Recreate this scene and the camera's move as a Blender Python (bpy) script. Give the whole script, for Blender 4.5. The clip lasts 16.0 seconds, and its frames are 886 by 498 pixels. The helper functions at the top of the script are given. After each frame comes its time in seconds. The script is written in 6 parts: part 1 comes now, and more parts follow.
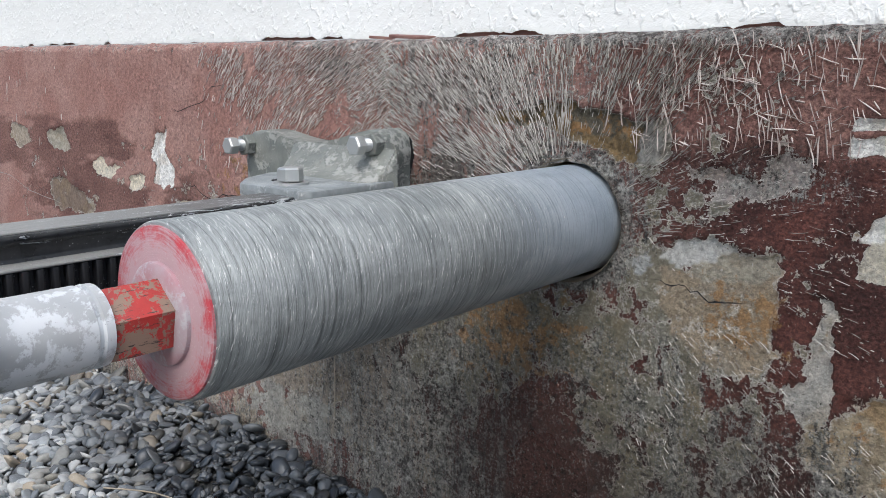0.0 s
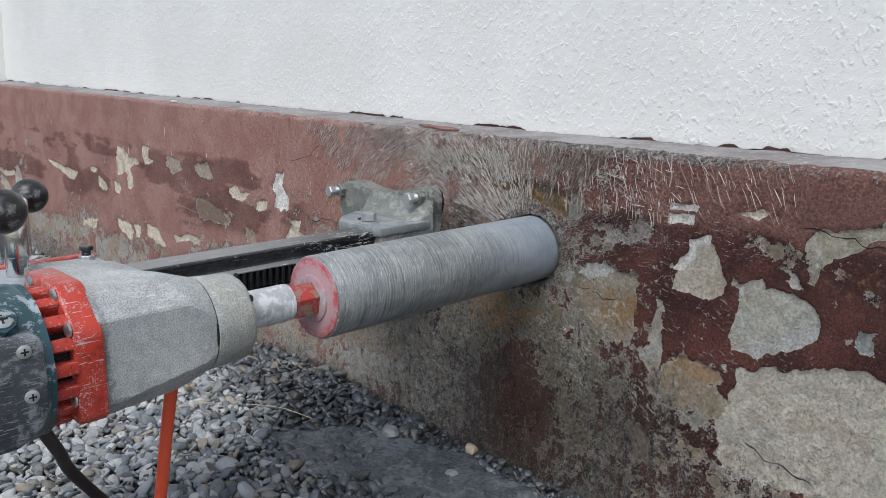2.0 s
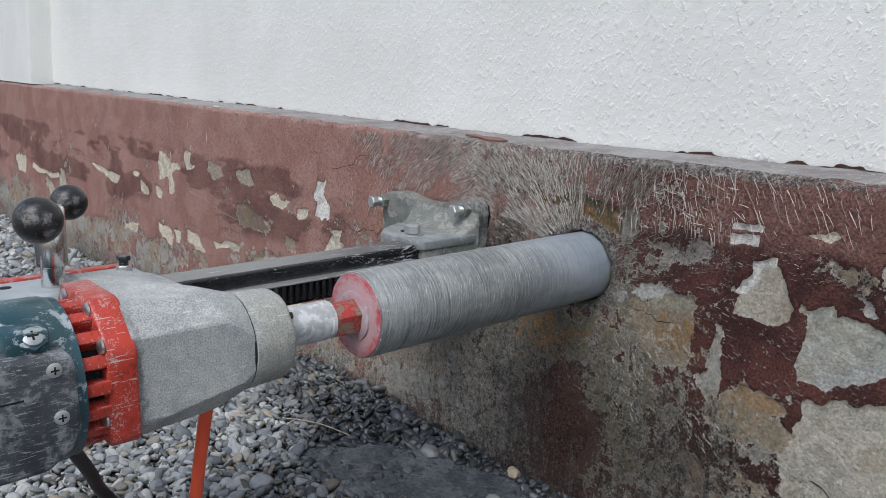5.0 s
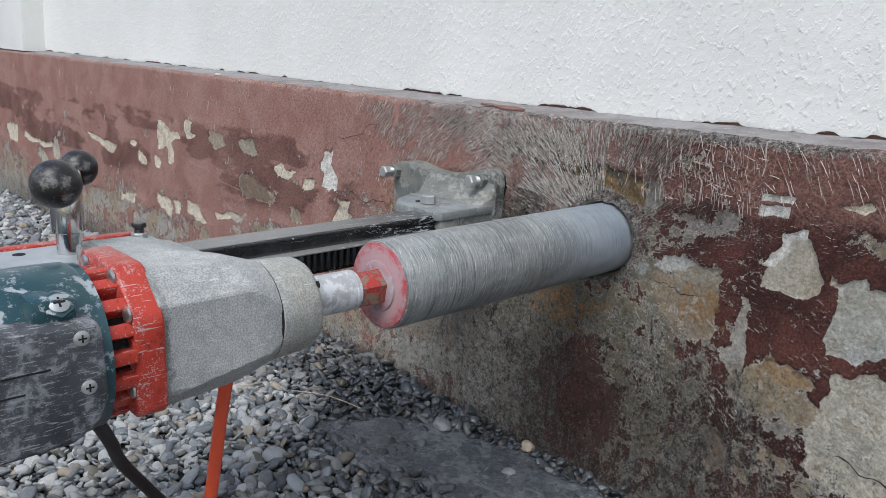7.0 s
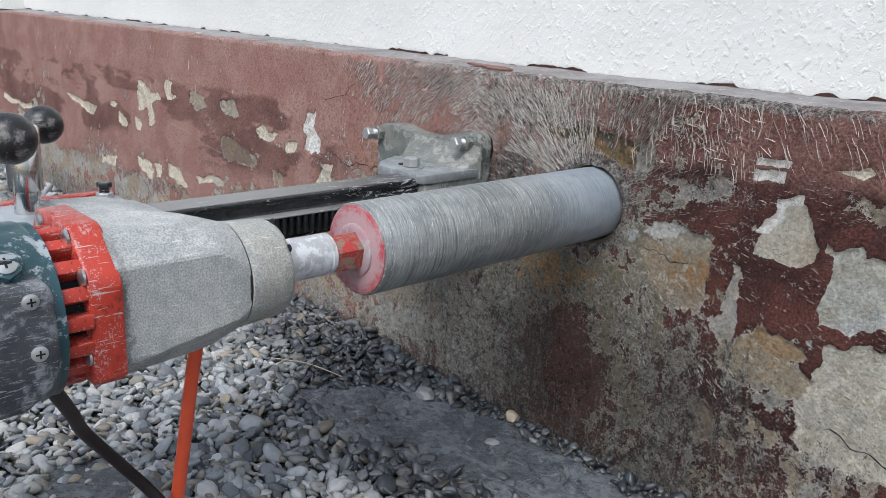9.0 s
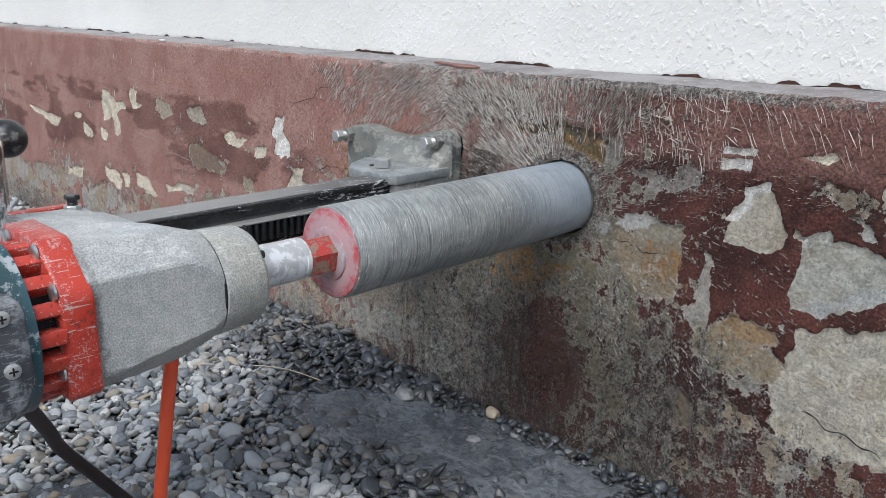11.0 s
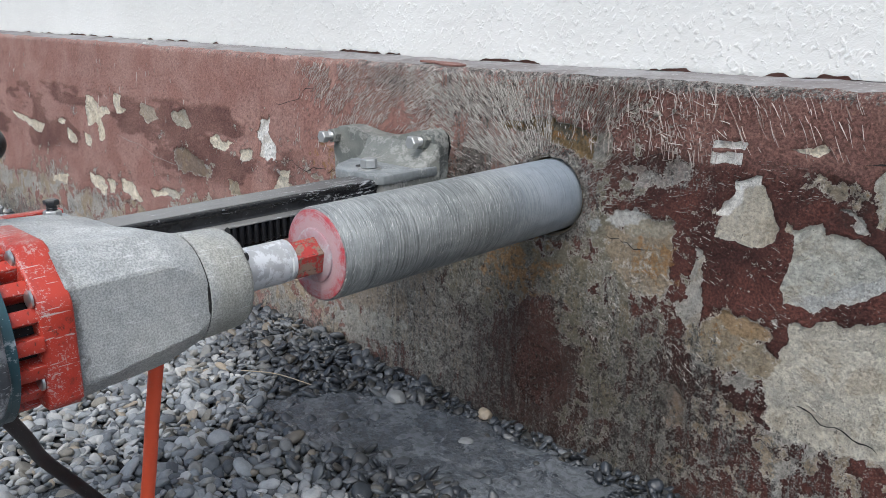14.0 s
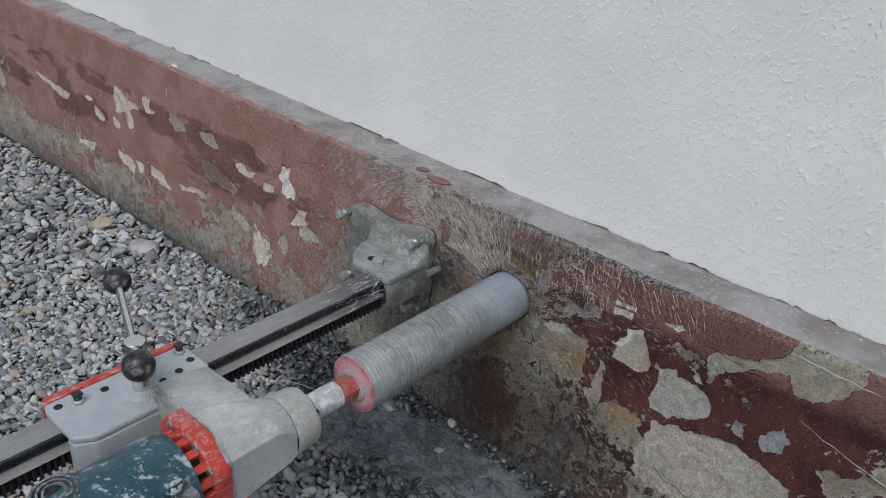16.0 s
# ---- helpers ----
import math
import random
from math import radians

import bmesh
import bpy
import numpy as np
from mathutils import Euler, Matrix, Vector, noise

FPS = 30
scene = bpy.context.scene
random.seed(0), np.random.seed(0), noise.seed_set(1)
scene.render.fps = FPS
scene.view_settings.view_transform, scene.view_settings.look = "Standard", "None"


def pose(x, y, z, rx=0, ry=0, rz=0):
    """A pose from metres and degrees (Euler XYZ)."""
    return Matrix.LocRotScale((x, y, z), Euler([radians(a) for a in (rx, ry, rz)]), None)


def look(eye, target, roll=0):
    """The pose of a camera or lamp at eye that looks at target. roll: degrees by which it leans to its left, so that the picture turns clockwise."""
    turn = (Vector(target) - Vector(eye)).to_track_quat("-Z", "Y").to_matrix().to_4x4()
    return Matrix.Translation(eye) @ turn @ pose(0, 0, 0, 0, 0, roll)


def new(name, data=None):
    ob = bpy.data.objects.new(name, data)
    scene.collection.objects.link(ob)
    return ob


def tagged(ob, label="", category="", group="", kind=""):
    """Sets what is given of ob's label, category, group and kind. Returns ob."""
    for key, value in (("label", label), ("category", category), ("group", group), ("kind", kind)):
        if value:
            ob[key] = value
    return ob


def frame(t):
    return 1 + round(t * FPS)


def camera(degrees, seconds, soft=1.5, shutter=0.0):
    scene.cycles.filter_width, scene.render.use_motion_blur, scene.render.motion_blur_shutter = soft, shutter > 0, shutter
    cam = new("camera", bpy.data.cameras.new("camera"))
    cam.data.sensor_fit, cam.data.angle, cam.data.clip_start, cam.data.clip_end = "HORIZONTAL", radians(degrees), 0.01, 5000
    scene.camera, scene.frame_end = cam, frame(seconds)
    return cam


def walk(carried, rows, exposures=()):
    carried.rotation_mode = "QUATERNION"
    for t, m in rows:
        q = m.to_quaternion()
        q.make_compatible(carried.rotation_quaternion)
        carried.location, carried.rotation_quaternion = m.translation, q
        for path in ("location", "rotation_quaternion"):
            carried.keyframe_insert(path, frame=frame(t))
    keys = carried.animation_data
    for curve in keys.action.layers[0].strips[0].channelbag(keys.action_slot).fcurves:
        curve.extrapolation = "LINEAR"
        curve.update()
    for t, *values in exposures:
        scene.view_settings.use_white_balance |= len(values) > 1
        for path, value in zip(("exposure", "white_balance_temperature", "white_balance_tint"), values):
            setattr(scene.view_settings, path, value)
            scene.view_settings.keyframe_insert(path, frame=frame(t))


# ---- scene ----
cam = camera(56.6, 16.0, soft=0.6)
PATH = [
    (0, (0.3399, -0.6554, 0.4984), (-1.1519, 1.073, 0.0901), 1.9),
    (0.5, (0.4292, -0.7436, 0.5425), (-1.0672, 0.986, 0.1492), 2.2),
    (1, (0.5928, -0.8874, 0.6063), (-0.9651, 0.7784, 0.184), 1.7),
    (1.5, (0.7146, -0.9767, 0.6283), (-0.8654, 0.6647, 0.191), 1.9),
    (2, (0.7447, -0.9988, 0.6399), (-0.8781, 0.5974, 0.1898), 2.2),
    (2.5, (0.7482, -1.0046, 0.6434), (-0.9025, 0.5603, 0.1852), 2.3),
    (3, (0.754, -1.0127, 0.6469), (-0.906, 0.5429, 0.1864), 2.2),
    (3.5, (0.754, -1.0127, 0.648), (-0.9268, 0.5197, 0.1864), 2.1),
    (3.7, (0.7528, -1.0185, 0.648), (-0.935, 0.5058, 0.1887), 2.1),
    (5.8, (0.6403, -0.9535, 0.6225), (-1.0452, 0.5812, 0.1922), 3.4),
    (6, (0.6299, -0.9558, 0.6132), (-1.0498, 0.5835, 0.1748), 3.5),
    (6.5, (0.6299, -0.9674, 0.6086), (-1.037, 0.5754, 0.1342), 3.5),
    (7, (0.6519, -0.993, 0.6272), (-1.008, 0.5487, 0.1272), 3.5),
    (7.5, (0.6357, -0.9883, 0.6051), (-1.0231, 0.5464, 0.0762), 3.9),
    (8, (0.6276, -0.9941, 0.6005), (-1.0428, 0.5185, 0.0518), 3.9),
    (8.5, (0.6229, -0.9848, 0.597), (-1.0533, 0.5162, 0.0274), 3.9),
    (9, (0.6322, -0.9558, 0.6132), (-0.9941, 0.5928, 0.0286), 4.1),
    (11.5, (0.6334, -0.957, 0.6144), (-0.9373, 0.6473, 0.0321), 2.2),
    (12, (0.631, -0.9616, 0.6098), (-0.9326, 0.6508, 0.0298), 2.2),
    (12.5, (0.631, -0.9616, 0.6109), (-0.928, 0.6566, 0.0332), 2.3),
    (13, (0.6264, -0.964, 0.6109), (-0.9292, 0.6577, 0.0356), 2.2),
    (13.5, (0.6276, -0.964, 0.6086), (-0.9303, 0.6554, 0.0309), 2.1),
    (14, (0.6264, -0.9442, 0.6086), (-0.9326, 0.674, 0.0298), 1.5),
    (14.2, (0.589, -0.912, 0.645), (-0.741, 0.489, 0.123), 1.1),
    (14.5, (0.5406, -0.8607, 0.8418), (-0.9744, 0.718, 0.0692), 1.3),
    (14.7, (0.528, -0.866, 0.972), (-0.723, 0.453, 0.138), 1.8),
    (15, (0.5556, -0.9268, 1.068), (-0.7969, 0.5614, -0.0897), 4.8),
    (15.2, (0.639, -1.013, 1.152), (-0.530, 0.285, 0.178), 4.5),
    (15.5, (0.7285, -1.1113, 1.2246), (-0.6218, 0.4454, 0.1597), 4.8),
    (16, (0.754, -1.2052, 1.228), (-0.5719, 0.3816, 0.1759), 5.4),
]
EXPOSURE = [(0, 0.51), (1, 0.29), (3.5, 0.15), (5.8, 0.09), (6.3, 0.13), (7, 0.21), (9, 0.39), (12.5, 0.37), (14, 0.36), (14.6, 0.33), (15, 0.15), (15.5, -0.03), (16, -0.22)]
walk(cam, [(t, look(eye, target, roll)) for t, eye, target, roll in PATH], [(t, stops, 5920, 7) for t, stops in EXPOSURE])

# ---- sky and light: bright overcast day ----
world = bpy.data.worlds.new("overcast_sky")
scene.world = world
world.use_nodes = True
wn = world.node_tree
sky = wn.nodes.new("ShaderNodeTexSky")
sky.sky_type = "NISHITA"
sky.sun_disc = False
sky.sun_elevation = radians(48)
sky.sun_rotation = radians(155)
sky.dust_density = 4.0
sky.air_density = 1.0
wn.links.new(sky.outputs[0], wn.nodes["Background"].inputs[0])
wn.nodes["Background"].inputs[1].default_value = 0.135
sun = new("sun", bpy.data.lights.new("sun", "SUN"))
sun.data.energy = 1.25
sun.data.angle = radians(32)
sun.data.color = (1.0, 0.97, 0.93)
sun.matrix_world = look((1.3, -2.8, 5.0), (0, 0, 0))
scene.view_settings.exposure = 0.0


# ---- materials ----
def mixed(nt, kind, fac, a, b):
    """A colour mix node; fac, a and b are sockets or values."""
    n = nt.nodes.new("ShaderNodeMix")
    n.data_type = "RGBA"
    n.blend_type = kind
    for sock, v in ((n.inputs[0], fac), (n.inputs[6], a), (n.inputs[7], b)):
        if isinstance(v, bpy.types.NodeSocket):
            nt.links.new(v, sock)
        elif isinstance(v, (tuple, list)):
            sock.default_value = (*v, 1) if len(v) == 3 else v
        else:
            sock.default_value = v
    return n.outputs[2]


def calc(nt, op, a, b=0.0, c=0.0, clamp=False):
    n = nt.nodes.new("ShaderNodeMath")
    n.operation = op
    n.use_clamp = clamp
    for sock, v in zip(n.inputs, (a, b, c)):
        if isinstance(v, bpy.types.NodeSocket):
            nt.links.new(v, sock)
        else:
            sock.default_value = v
    return n.outputs[0]


def ramp(nt, v, lo, hi, a=0.0, b=1.0):
    n = nt.nodes.new("ShaderNodeMapRange")
    n.interpolation_type = "SMOOTHSTEP"
    nt.links.new(v, n.inputs[0])
    for k, x in zip((1, 2, 3, 4), (lo, hi, a, b)):
        n.inputs[k].default_value = x
    return n.outputs[0]


def coords(nt, scale=(1, 1, 1), turn=(0, 0, 0)):
    c = nt.nodes.new("ShaderNodeTexCoord")
    m = nt.nodes.new("ShaderNodeMapping")
    nt.links.new(c.outputs["Object"], m.inputs[0])
    m.inputs["Scale"].default_value = scale
    m.inputs["Rotation"].default_value = [radians(a) for a in turn]
    return m.outputs[0]


def grain(nt, vec, scale, detail=4, rough=0.6, distort=0.0):
    n = nt.nodes.new("ShaderNodeTexNoise")
    nt.links.new(vec, n.inputs["Vector"])
    n.inputs["Scale"].default_value = scale
    n.inputs["Detail"].default_value = detail
    n.inputs["Roughness"].default_value = rough
    n.inputs["Distortion"].default_value = distort
    return n.outputs[0]


def cells(nt, vec, scale, feature="F1", rnd=1.0):
    n = nt.nodes.new("ShaderNodeTexVoronoi")
    n.feature = feature
    nt.links.new(vec, n.inputs["Vector"])
    n.inputs["Scale"].default_value = scale
    n.inputs["Randomness"].default_value = rnd
    return n


def attr(nt, name):
    n = nt.nodes.new("ShaderNodeAttribute")
    n.attribute_name = name
    return n


def bump(nt, h, strength, dist, after=None):
    n = nt.nodes.new("ShaderNodeBump")
    nt.links.new(h, n.inputs["Height"])
    n.inputs["Strength"].default_value = strength
    n.inputs["Distance"].default_value = dist
    if after:
        nt.links.new(after, n.inputs["Normal"])
    return n.outputs[0]


def blank(name):
    m = bpy.data.materials.new(name)
    m.use_nodes = True
    return m, m.node_tree, m.node_tree.nodes["Principled BSDF"]


def feed(nt, bsdf, **kw):
    names = dict(color="Base Color", rough="Roughness", metal="Metallic", normal="Normal", spec="Specular IOR Level", coat="Coat Weight")
    for k, v in kw.items():
        s = bsdf.inputs[names[k]]
        if isinstance(v, bpy.types.NodeSocket):
            nt.links.new(v, s)
        elif isinstance(v, tuple):
            s.default_value = (*v, 1)
        else:
            s.default_value = v


def worn(name, base, alt, dust=(0.42, 0.42, 0.40), dusty=0.35, rough=0.5, metal=0.0, size=1.0, scratch=None, relief=0.3, scuff=0.0, along=8, crisp=0.16):
    """Painted or bare metal with uneven tone, splashed with dried cement dust; scratch: colour under the paint."""
    m, nt, b = blank(name)
    v = coords(nt)
    tone = grain(nt, v, 14 * size, 5, 0.6)
    fine = grain(nt, v, 160 * size, 4, 0.7)
    col = mixed(nt, "MIX", ramp(nt, tone, 0.35, 0.65), base, alt)
    film = grain(nt, v, 34 * size, 8, 0.68, 0.4)
    lo = 0.72 - 0.42 * dusty
    film = ramp(nt, calc(nt, "ADD", film, calc(nt, "MULTIPLY", calc(nt, "SUBTRACT", fine, 0.5), 0.5)), lo, lo + crisp)
    col = mixed(nt, "MIX", calc(nt, "MULTIPLY", film, 0.8), col, dust)
    if scratch:
        s = grain(nt, coords(nt, (60, 7, 60), (along, 6, 9)), 7, 6, 0.75, 0.3)
        s = ramp(nt, s, 0.64 - 0.10 * scuff, 0.70 - 0.10 * scuff)
        col = mixed(nt, "MIX", s, col, scratch)
    specks = ramp(nt, cells(nt, v, 260 * size).outputs["Distance"], 0.10, 0.16, 1.0, 0.0)
    specks = calc(nt, "MULTIPLY", specks, ramp(nt, tone, 0.45, 0.6))
    col = mixed(nt, "MIX", calc(nt, "MULTIPLY", specks, 0.7), col, dust)
    h = calc(nt, "ADD", calc(nt, "MULTIPLY", film, 0.6), calc(nt, "MULTIPLY", fine, 0.5))
    feed(nt, b, color=col, metal=metal, rough=calc(nt, "ADD", rough, calc(nt, "MULTIPLY", film, 0.3), clamp=True), normal=bump(nt, h, relief, 0.0012))
    return m


def plinth_material():
    """Brown masonry paint over plaster. The mesh carries: chip (bare plaster where above 0), under (plaster colour),
    fade (pale, dusty paint), slurry (grey cement film), rust."""
    m, nt, b = blank("brown_masonry_paint")
    v = coords(nt)
    n1 = grain(nt, v, 9, 6, 0.62, 0.3)
    n2 = grain(nt, v, 60, 8, 0.7, 0.2)
    n3 = grain(nt, v, 320, 4, 0.7)
    d2 = calc(nt, "SUBTRACT", n2, 0.5)
    d3 = calc(nt, "SUBTRACT", n3, 0.5)
    # paint
    dark = mixed(nt, "MIX", ramp(nt, n1, 0.35, 0.65), (0.054, 0.020, 0.0165), (0.135, 0.050, 0.039))
    pale = mixed(nt, "MIX", ramp(nt, n1, 0.38, 0.62), (0.315, 0.166, 0.137), (0.385, 0.232, 0.196))
    paint = mixed(nt, "MIX", calc(nt, "ADD", attr(nt, "fade").outputs["Fac"], calc(nt, "MULTIPLY", d2, 0.5), clamp=True), dark, pale)
    spots = ramp(nt, n2, 0.64, 0.70)
    paint = mixed(nt, "MIX", calc(nt, "MULTIPLY", spots, 0.45), paint, (0.23, 0.15, 0.12))
    faded = attr(nt, "fade").outputs["Fac"]
    paint = mixed(nt, "MULTIPLY", ramp(nt, faded, 0.3, 0.9, 0.8, 0.30), paint, mixed(nt, "MIX", ramp(nt, n3, 0.35, 0.65), (0.52, 0.52, 0.52), (1.5, 1.5, 1.5)))
    tiny = calc(nt, "MULTIPLY", ramp(nt, cells(nt, v, 330).outputs["Distance"], 0.09, 0.16, 1.0, 0.0), ramp(nt, n2, 0.50, 0.60))
    paint = mixed(nt, "MIX", calc(nt, "MULTIPLY", tiny, 0.6), paint, (0.36, 0.29, 0.25))
    # bare plaster
    under = attr(nt, "under").outputs["Color"]
    under = mixed(nt, "MULTIPLY", 1.0, under, mixed(nt, "MIX", ramp(nt, n2, 0.32, 0.66), (0.85, 0.84, 0.82), (1.12, 1.12, 1.12)))
    hue = grain(nt, v, 22, 5, 0.6, 0.8)
    under = mixed(nt, "MIX", calc(nt, "MULTIPLY", ramp(nt, hue, 0.52, 0.62), 0.30), under, (0.30, 0.22, 0.12))
    under = mixed(nt, "MIX", calc(nt, "MULTIPLY", ramp(nt, hue, 0.46, 0.36), 0.25), under, (0.27, 0.29, 0.28))
    under = mixed(nt, "MIX", calc(nt, "MULTIPLY", ramp(nt, n3, 0.56, 0.68), 0.40), under, (0.15, 0.12, 0.09))
    ragged = calc(nt, "ADD", calc(nt, "MULTIPLY", d2, 1.7), calc(nt, "ADD", calc(nt, "MULTIPLY", d3, 0.7), calc(nt, "MULTIPLY", calc(nt, "SUBTRACT", grain(nt, v, 24, 5, 0.65, 0.6), 0.5), 2.0)))
    edge = calc(nt, "ADD", attr(nt, "chip").outputs["Fac"], calc(nt, "MULTIPLY", ragged, calc(nt, "SUBTRACT", 1.0, calc(nt, "MULTIPLY", attr(nt, "crisp").outputs["Fac"], 0.42))))
    bare = ramp(nt, edge, -0.02, 0.03)
    rim = calc(nt, "MULTIPLY", ramp(nt, edge, -0.16, -0.03), calc(nt, "SUBTRACT", 1.0, bare))
    col = mixed(nt, "MIX", bare, paint, under)
    # highlight on the broken paint edge, painted as a pale line
    lip = calc(nt, "MULTIPLY", ramp(nt, edge, 0.16, 0.05), ramp(nt, edge, -0.02, 0.03))
    col = mixed(nt, "MIX", calc(nt, "MULTIPLY", lip, 0.6), col, (0.62, 0.59, 0.54))
    col = mixed(nt, "MIX", calc(nt, "MULTIPLY", rim, 0.35), col, (0.03, 0.014, 0.012))
    # cement film with drips
    drip = grain(nt, coords(nt, (1, 1, 0.13), (0, 7, 0)), 95, 6, 0.78, 0.5)
    sl = calc(nt, "ADD", attr(nt, "slurry").outputs["Fac"], calc(nt, "ADD", calc(nt, "MULTIPLY", calc(nt, "SUBTRACT", drip, 0.5), 1.9), calc(nt, "MULTIPLY", d3, 1.8)))
    film = ramp(nt, sl, 0.40, 0.62)
    grey = mixed(nt, "MIX", ramp(nt, n2, 0.34, 0.64), (0.08, 0.082, 0.076), (0.31, 0.31, 0.29))
    grey = mixed(nt, "MIX", calc(nt, "MULTIPLY", ramp(nt, n3, 0.55, 0.62), 0.5), grey, (0.36, 0.345, 0.31))
    col = mixed(nt, "MIX", calc(nt, "MULTIPLY", film, 0.88), col, grey)
    sp = cells(nt, v, 210)
    dots = calc(nt, "MULTIPLY", ramp(nt, sp.outputs["Distance"], 0.13, 0.22, 1.0, 0.0), ramp(nt, calc(nt, "ADD", attr(nt, "slurry").outputs["Fac"], calc(nt, "MULTIPLY", d2, 1.6)), 0.10, 0.40))
    col = mixed(nt, "MIX", calc(nt, "MULTIPLY", dots, 0.7), col, (0.42, 0.39, 0.35))
    # rust-orange blotches
    ru = ramp(nt, calc(nt, "ADD", attr(nt, "rust").outputs["Fac"], calc(nt, "MULTIPLY", d2, 2.8)), 0.42, 0.72)
    col = mixed(nt, "MIX", calc(nt, "MULTIPLY", ru, 0.75), col, mixed(nt, "MIX", n3, (0.24, 0.105, 0.025), (0.40, 0.24, 0.10)))
    n4 = grain(nt, v, 230, 5, 0.8)
    grit = mixed(nt, "MIX", ramp(nt, n4, 0.36, 0.64), (0.42, 0.42, 0.43), (1.8, 1.8, 1.78))
    col = mixed(nt, "MULTIPLY", ramp(nt, film, 0.1, 0.8, 0.36, 0.95), col, grit)
    # pits, with the shade inside them painted dark over the bump
    pits = ramp(nt, cells(nt, v, 105).outputs["Distance"], 0.08, 0.2, 1.0, 0.0)
    pits = calc(nt, "MULTIPLY", pits, ramp(nt, calc(nt, "ADD", film, calc(nt, "MULTIPLY", bare, 0.5)), 0.3, 0.8))
    pits = calc(nt, "MULTIPLY", pits, ramp(nt, n1, 0.42, 0.55))
    col = mixed(nt, "MIX", calc(nt, "MULTIPLY", pits, 0.75), col, (0.035, 0.028, 0.022))
    pit2 = ramp(nt, cells(nt, v, 250).outputs["Distance"], 0.13, 0.24, 1.0, 0.0)
    pit2 = calc(nt, "MULTIPLY", pit2, calc(nt, "MULTIPLY", ramp(nt, calc(nt, "ADD", film, calc(nt, "MULTIPLY", bare, 0.5)), 0.3, 0.8), ramp(nt, grain(nt, v, 17, 4, 0.6), 0.46, 0.58)))
    col = mixed(nt, "MIX", calc(nt, "MULTIPLY", pit2, 0.8), col, (0.03, 0.024, 0.02))
    h = calc(nt, "ADD", calc(nt, "MULTIPLY", bare, -1.3), calc(nt, "ADD", calc(nt, "MULTIPLY", n2, 0.9), calc(nt, "MULTIPLY", n3, 0.35)))
    h = calc(nt, "ADD", h, calc(nt, "MULTIPLY", calc(nt, "ADD", pits, pit2), -0.8))
    coarse = ramp(nt, calc(nt, "ADD", calc(nt, "ADD", film, calc(nt, "MULTIPLY", bare, 0.12)), attr(nt, "wet").outputs["Fac"]), 0.15, 0.9)
    s1 = grain(nt, v, 135, 5, 0.72, 0.2)
    s2 = grain(nt, coords(nt, (1.1, 1, 0.9), (0, 30, 0)), 150, 5, 0.75, 0.3)
    # coarse relief with its shading painted in: hollows dark, raised grains pale
    lowered = ramp(nt, s1, 0.445, 0.41)
    col = mixed(nt, "MIX", calc(nt, "MULTIPLY", calc(nt, "MULTIPLY", lowered, coarse), 0.72), col, (0.022, 0.017, 0.014))
    raised = calc(nt, "MULTIPLY", ramp(nt, s2, 0.57, 0.61), coarse)
    col = mixed(nt, "MIX", calc(nt, "MULTIPLY", raised, 0.6), col, (0.36, 0.345, 0.31))
    h = calc(nt, "ADD", h, calc(nt, "MULTIPLY", calc(nt, "SUBTRACT", raised, lowered), 0.7))
    # wet wall, plus the shadow painted beside the foot
    wet = attr(nt, "wet").outputs["Fac"]
    col = mixed(nt, "MULTIPLY", calc(nt, "MULTIPLY", wet, 0.4, clamp=True), col, (0.5, 0.48, 0.46))
    col = mixed(nt, "MIX", calc(nt, "MULTIPLY", calc(nt, "SUBTRACT", wet, 0.25, clamp=True), 0.42, clamp=True), col, (0.040, 0.031, 0.025))
    rough = calc(nt, "SUBTRACT", 0.75, calc(nt, "MULTIPLY", wet, 0.35))
    feed(nt, b, color=col, rough=rough, normal=bump(nt, calc(nt, "ADD", h, calc(nt, "MULTIPLY", n4, ramp(nt, faded, 0.3, 0.9, 1.3, 0.55))), 1.0, 0.0046), spec=0.3)
    return m


def ledge_material():
    m, nt, b = blank("dusty_ledge_mortar")
    v = coords(nt)
    n1 = grain(nt, v, 10, 6, 0.65, 0.3)
    n2 = grain(nt, v, 120, 6, 0.7)
    col = mixed(nt, "MIX", ramp(nt, n1, 0.36, 0.62), (0.185, 0.165, 0.16), (0.29, 0.28, 0.275))
    col = mixed(nt, "MIX", ramp(nt, n2, 0.56, 0.68), col, (0.42, 0.41, 0.395))
    col = mixed(nt, "MIX", calc(nt, "MULTIPLY", ramp(nt, n2, 0.40, 0.30), 0.5), col, (0.12, 0.085, 0.075))
    feed(nt, b, color=col, rough=0.85, normal=bump(nt, calc(nt, "ADD", n2, n1), 0.6, 0.002))
    return m


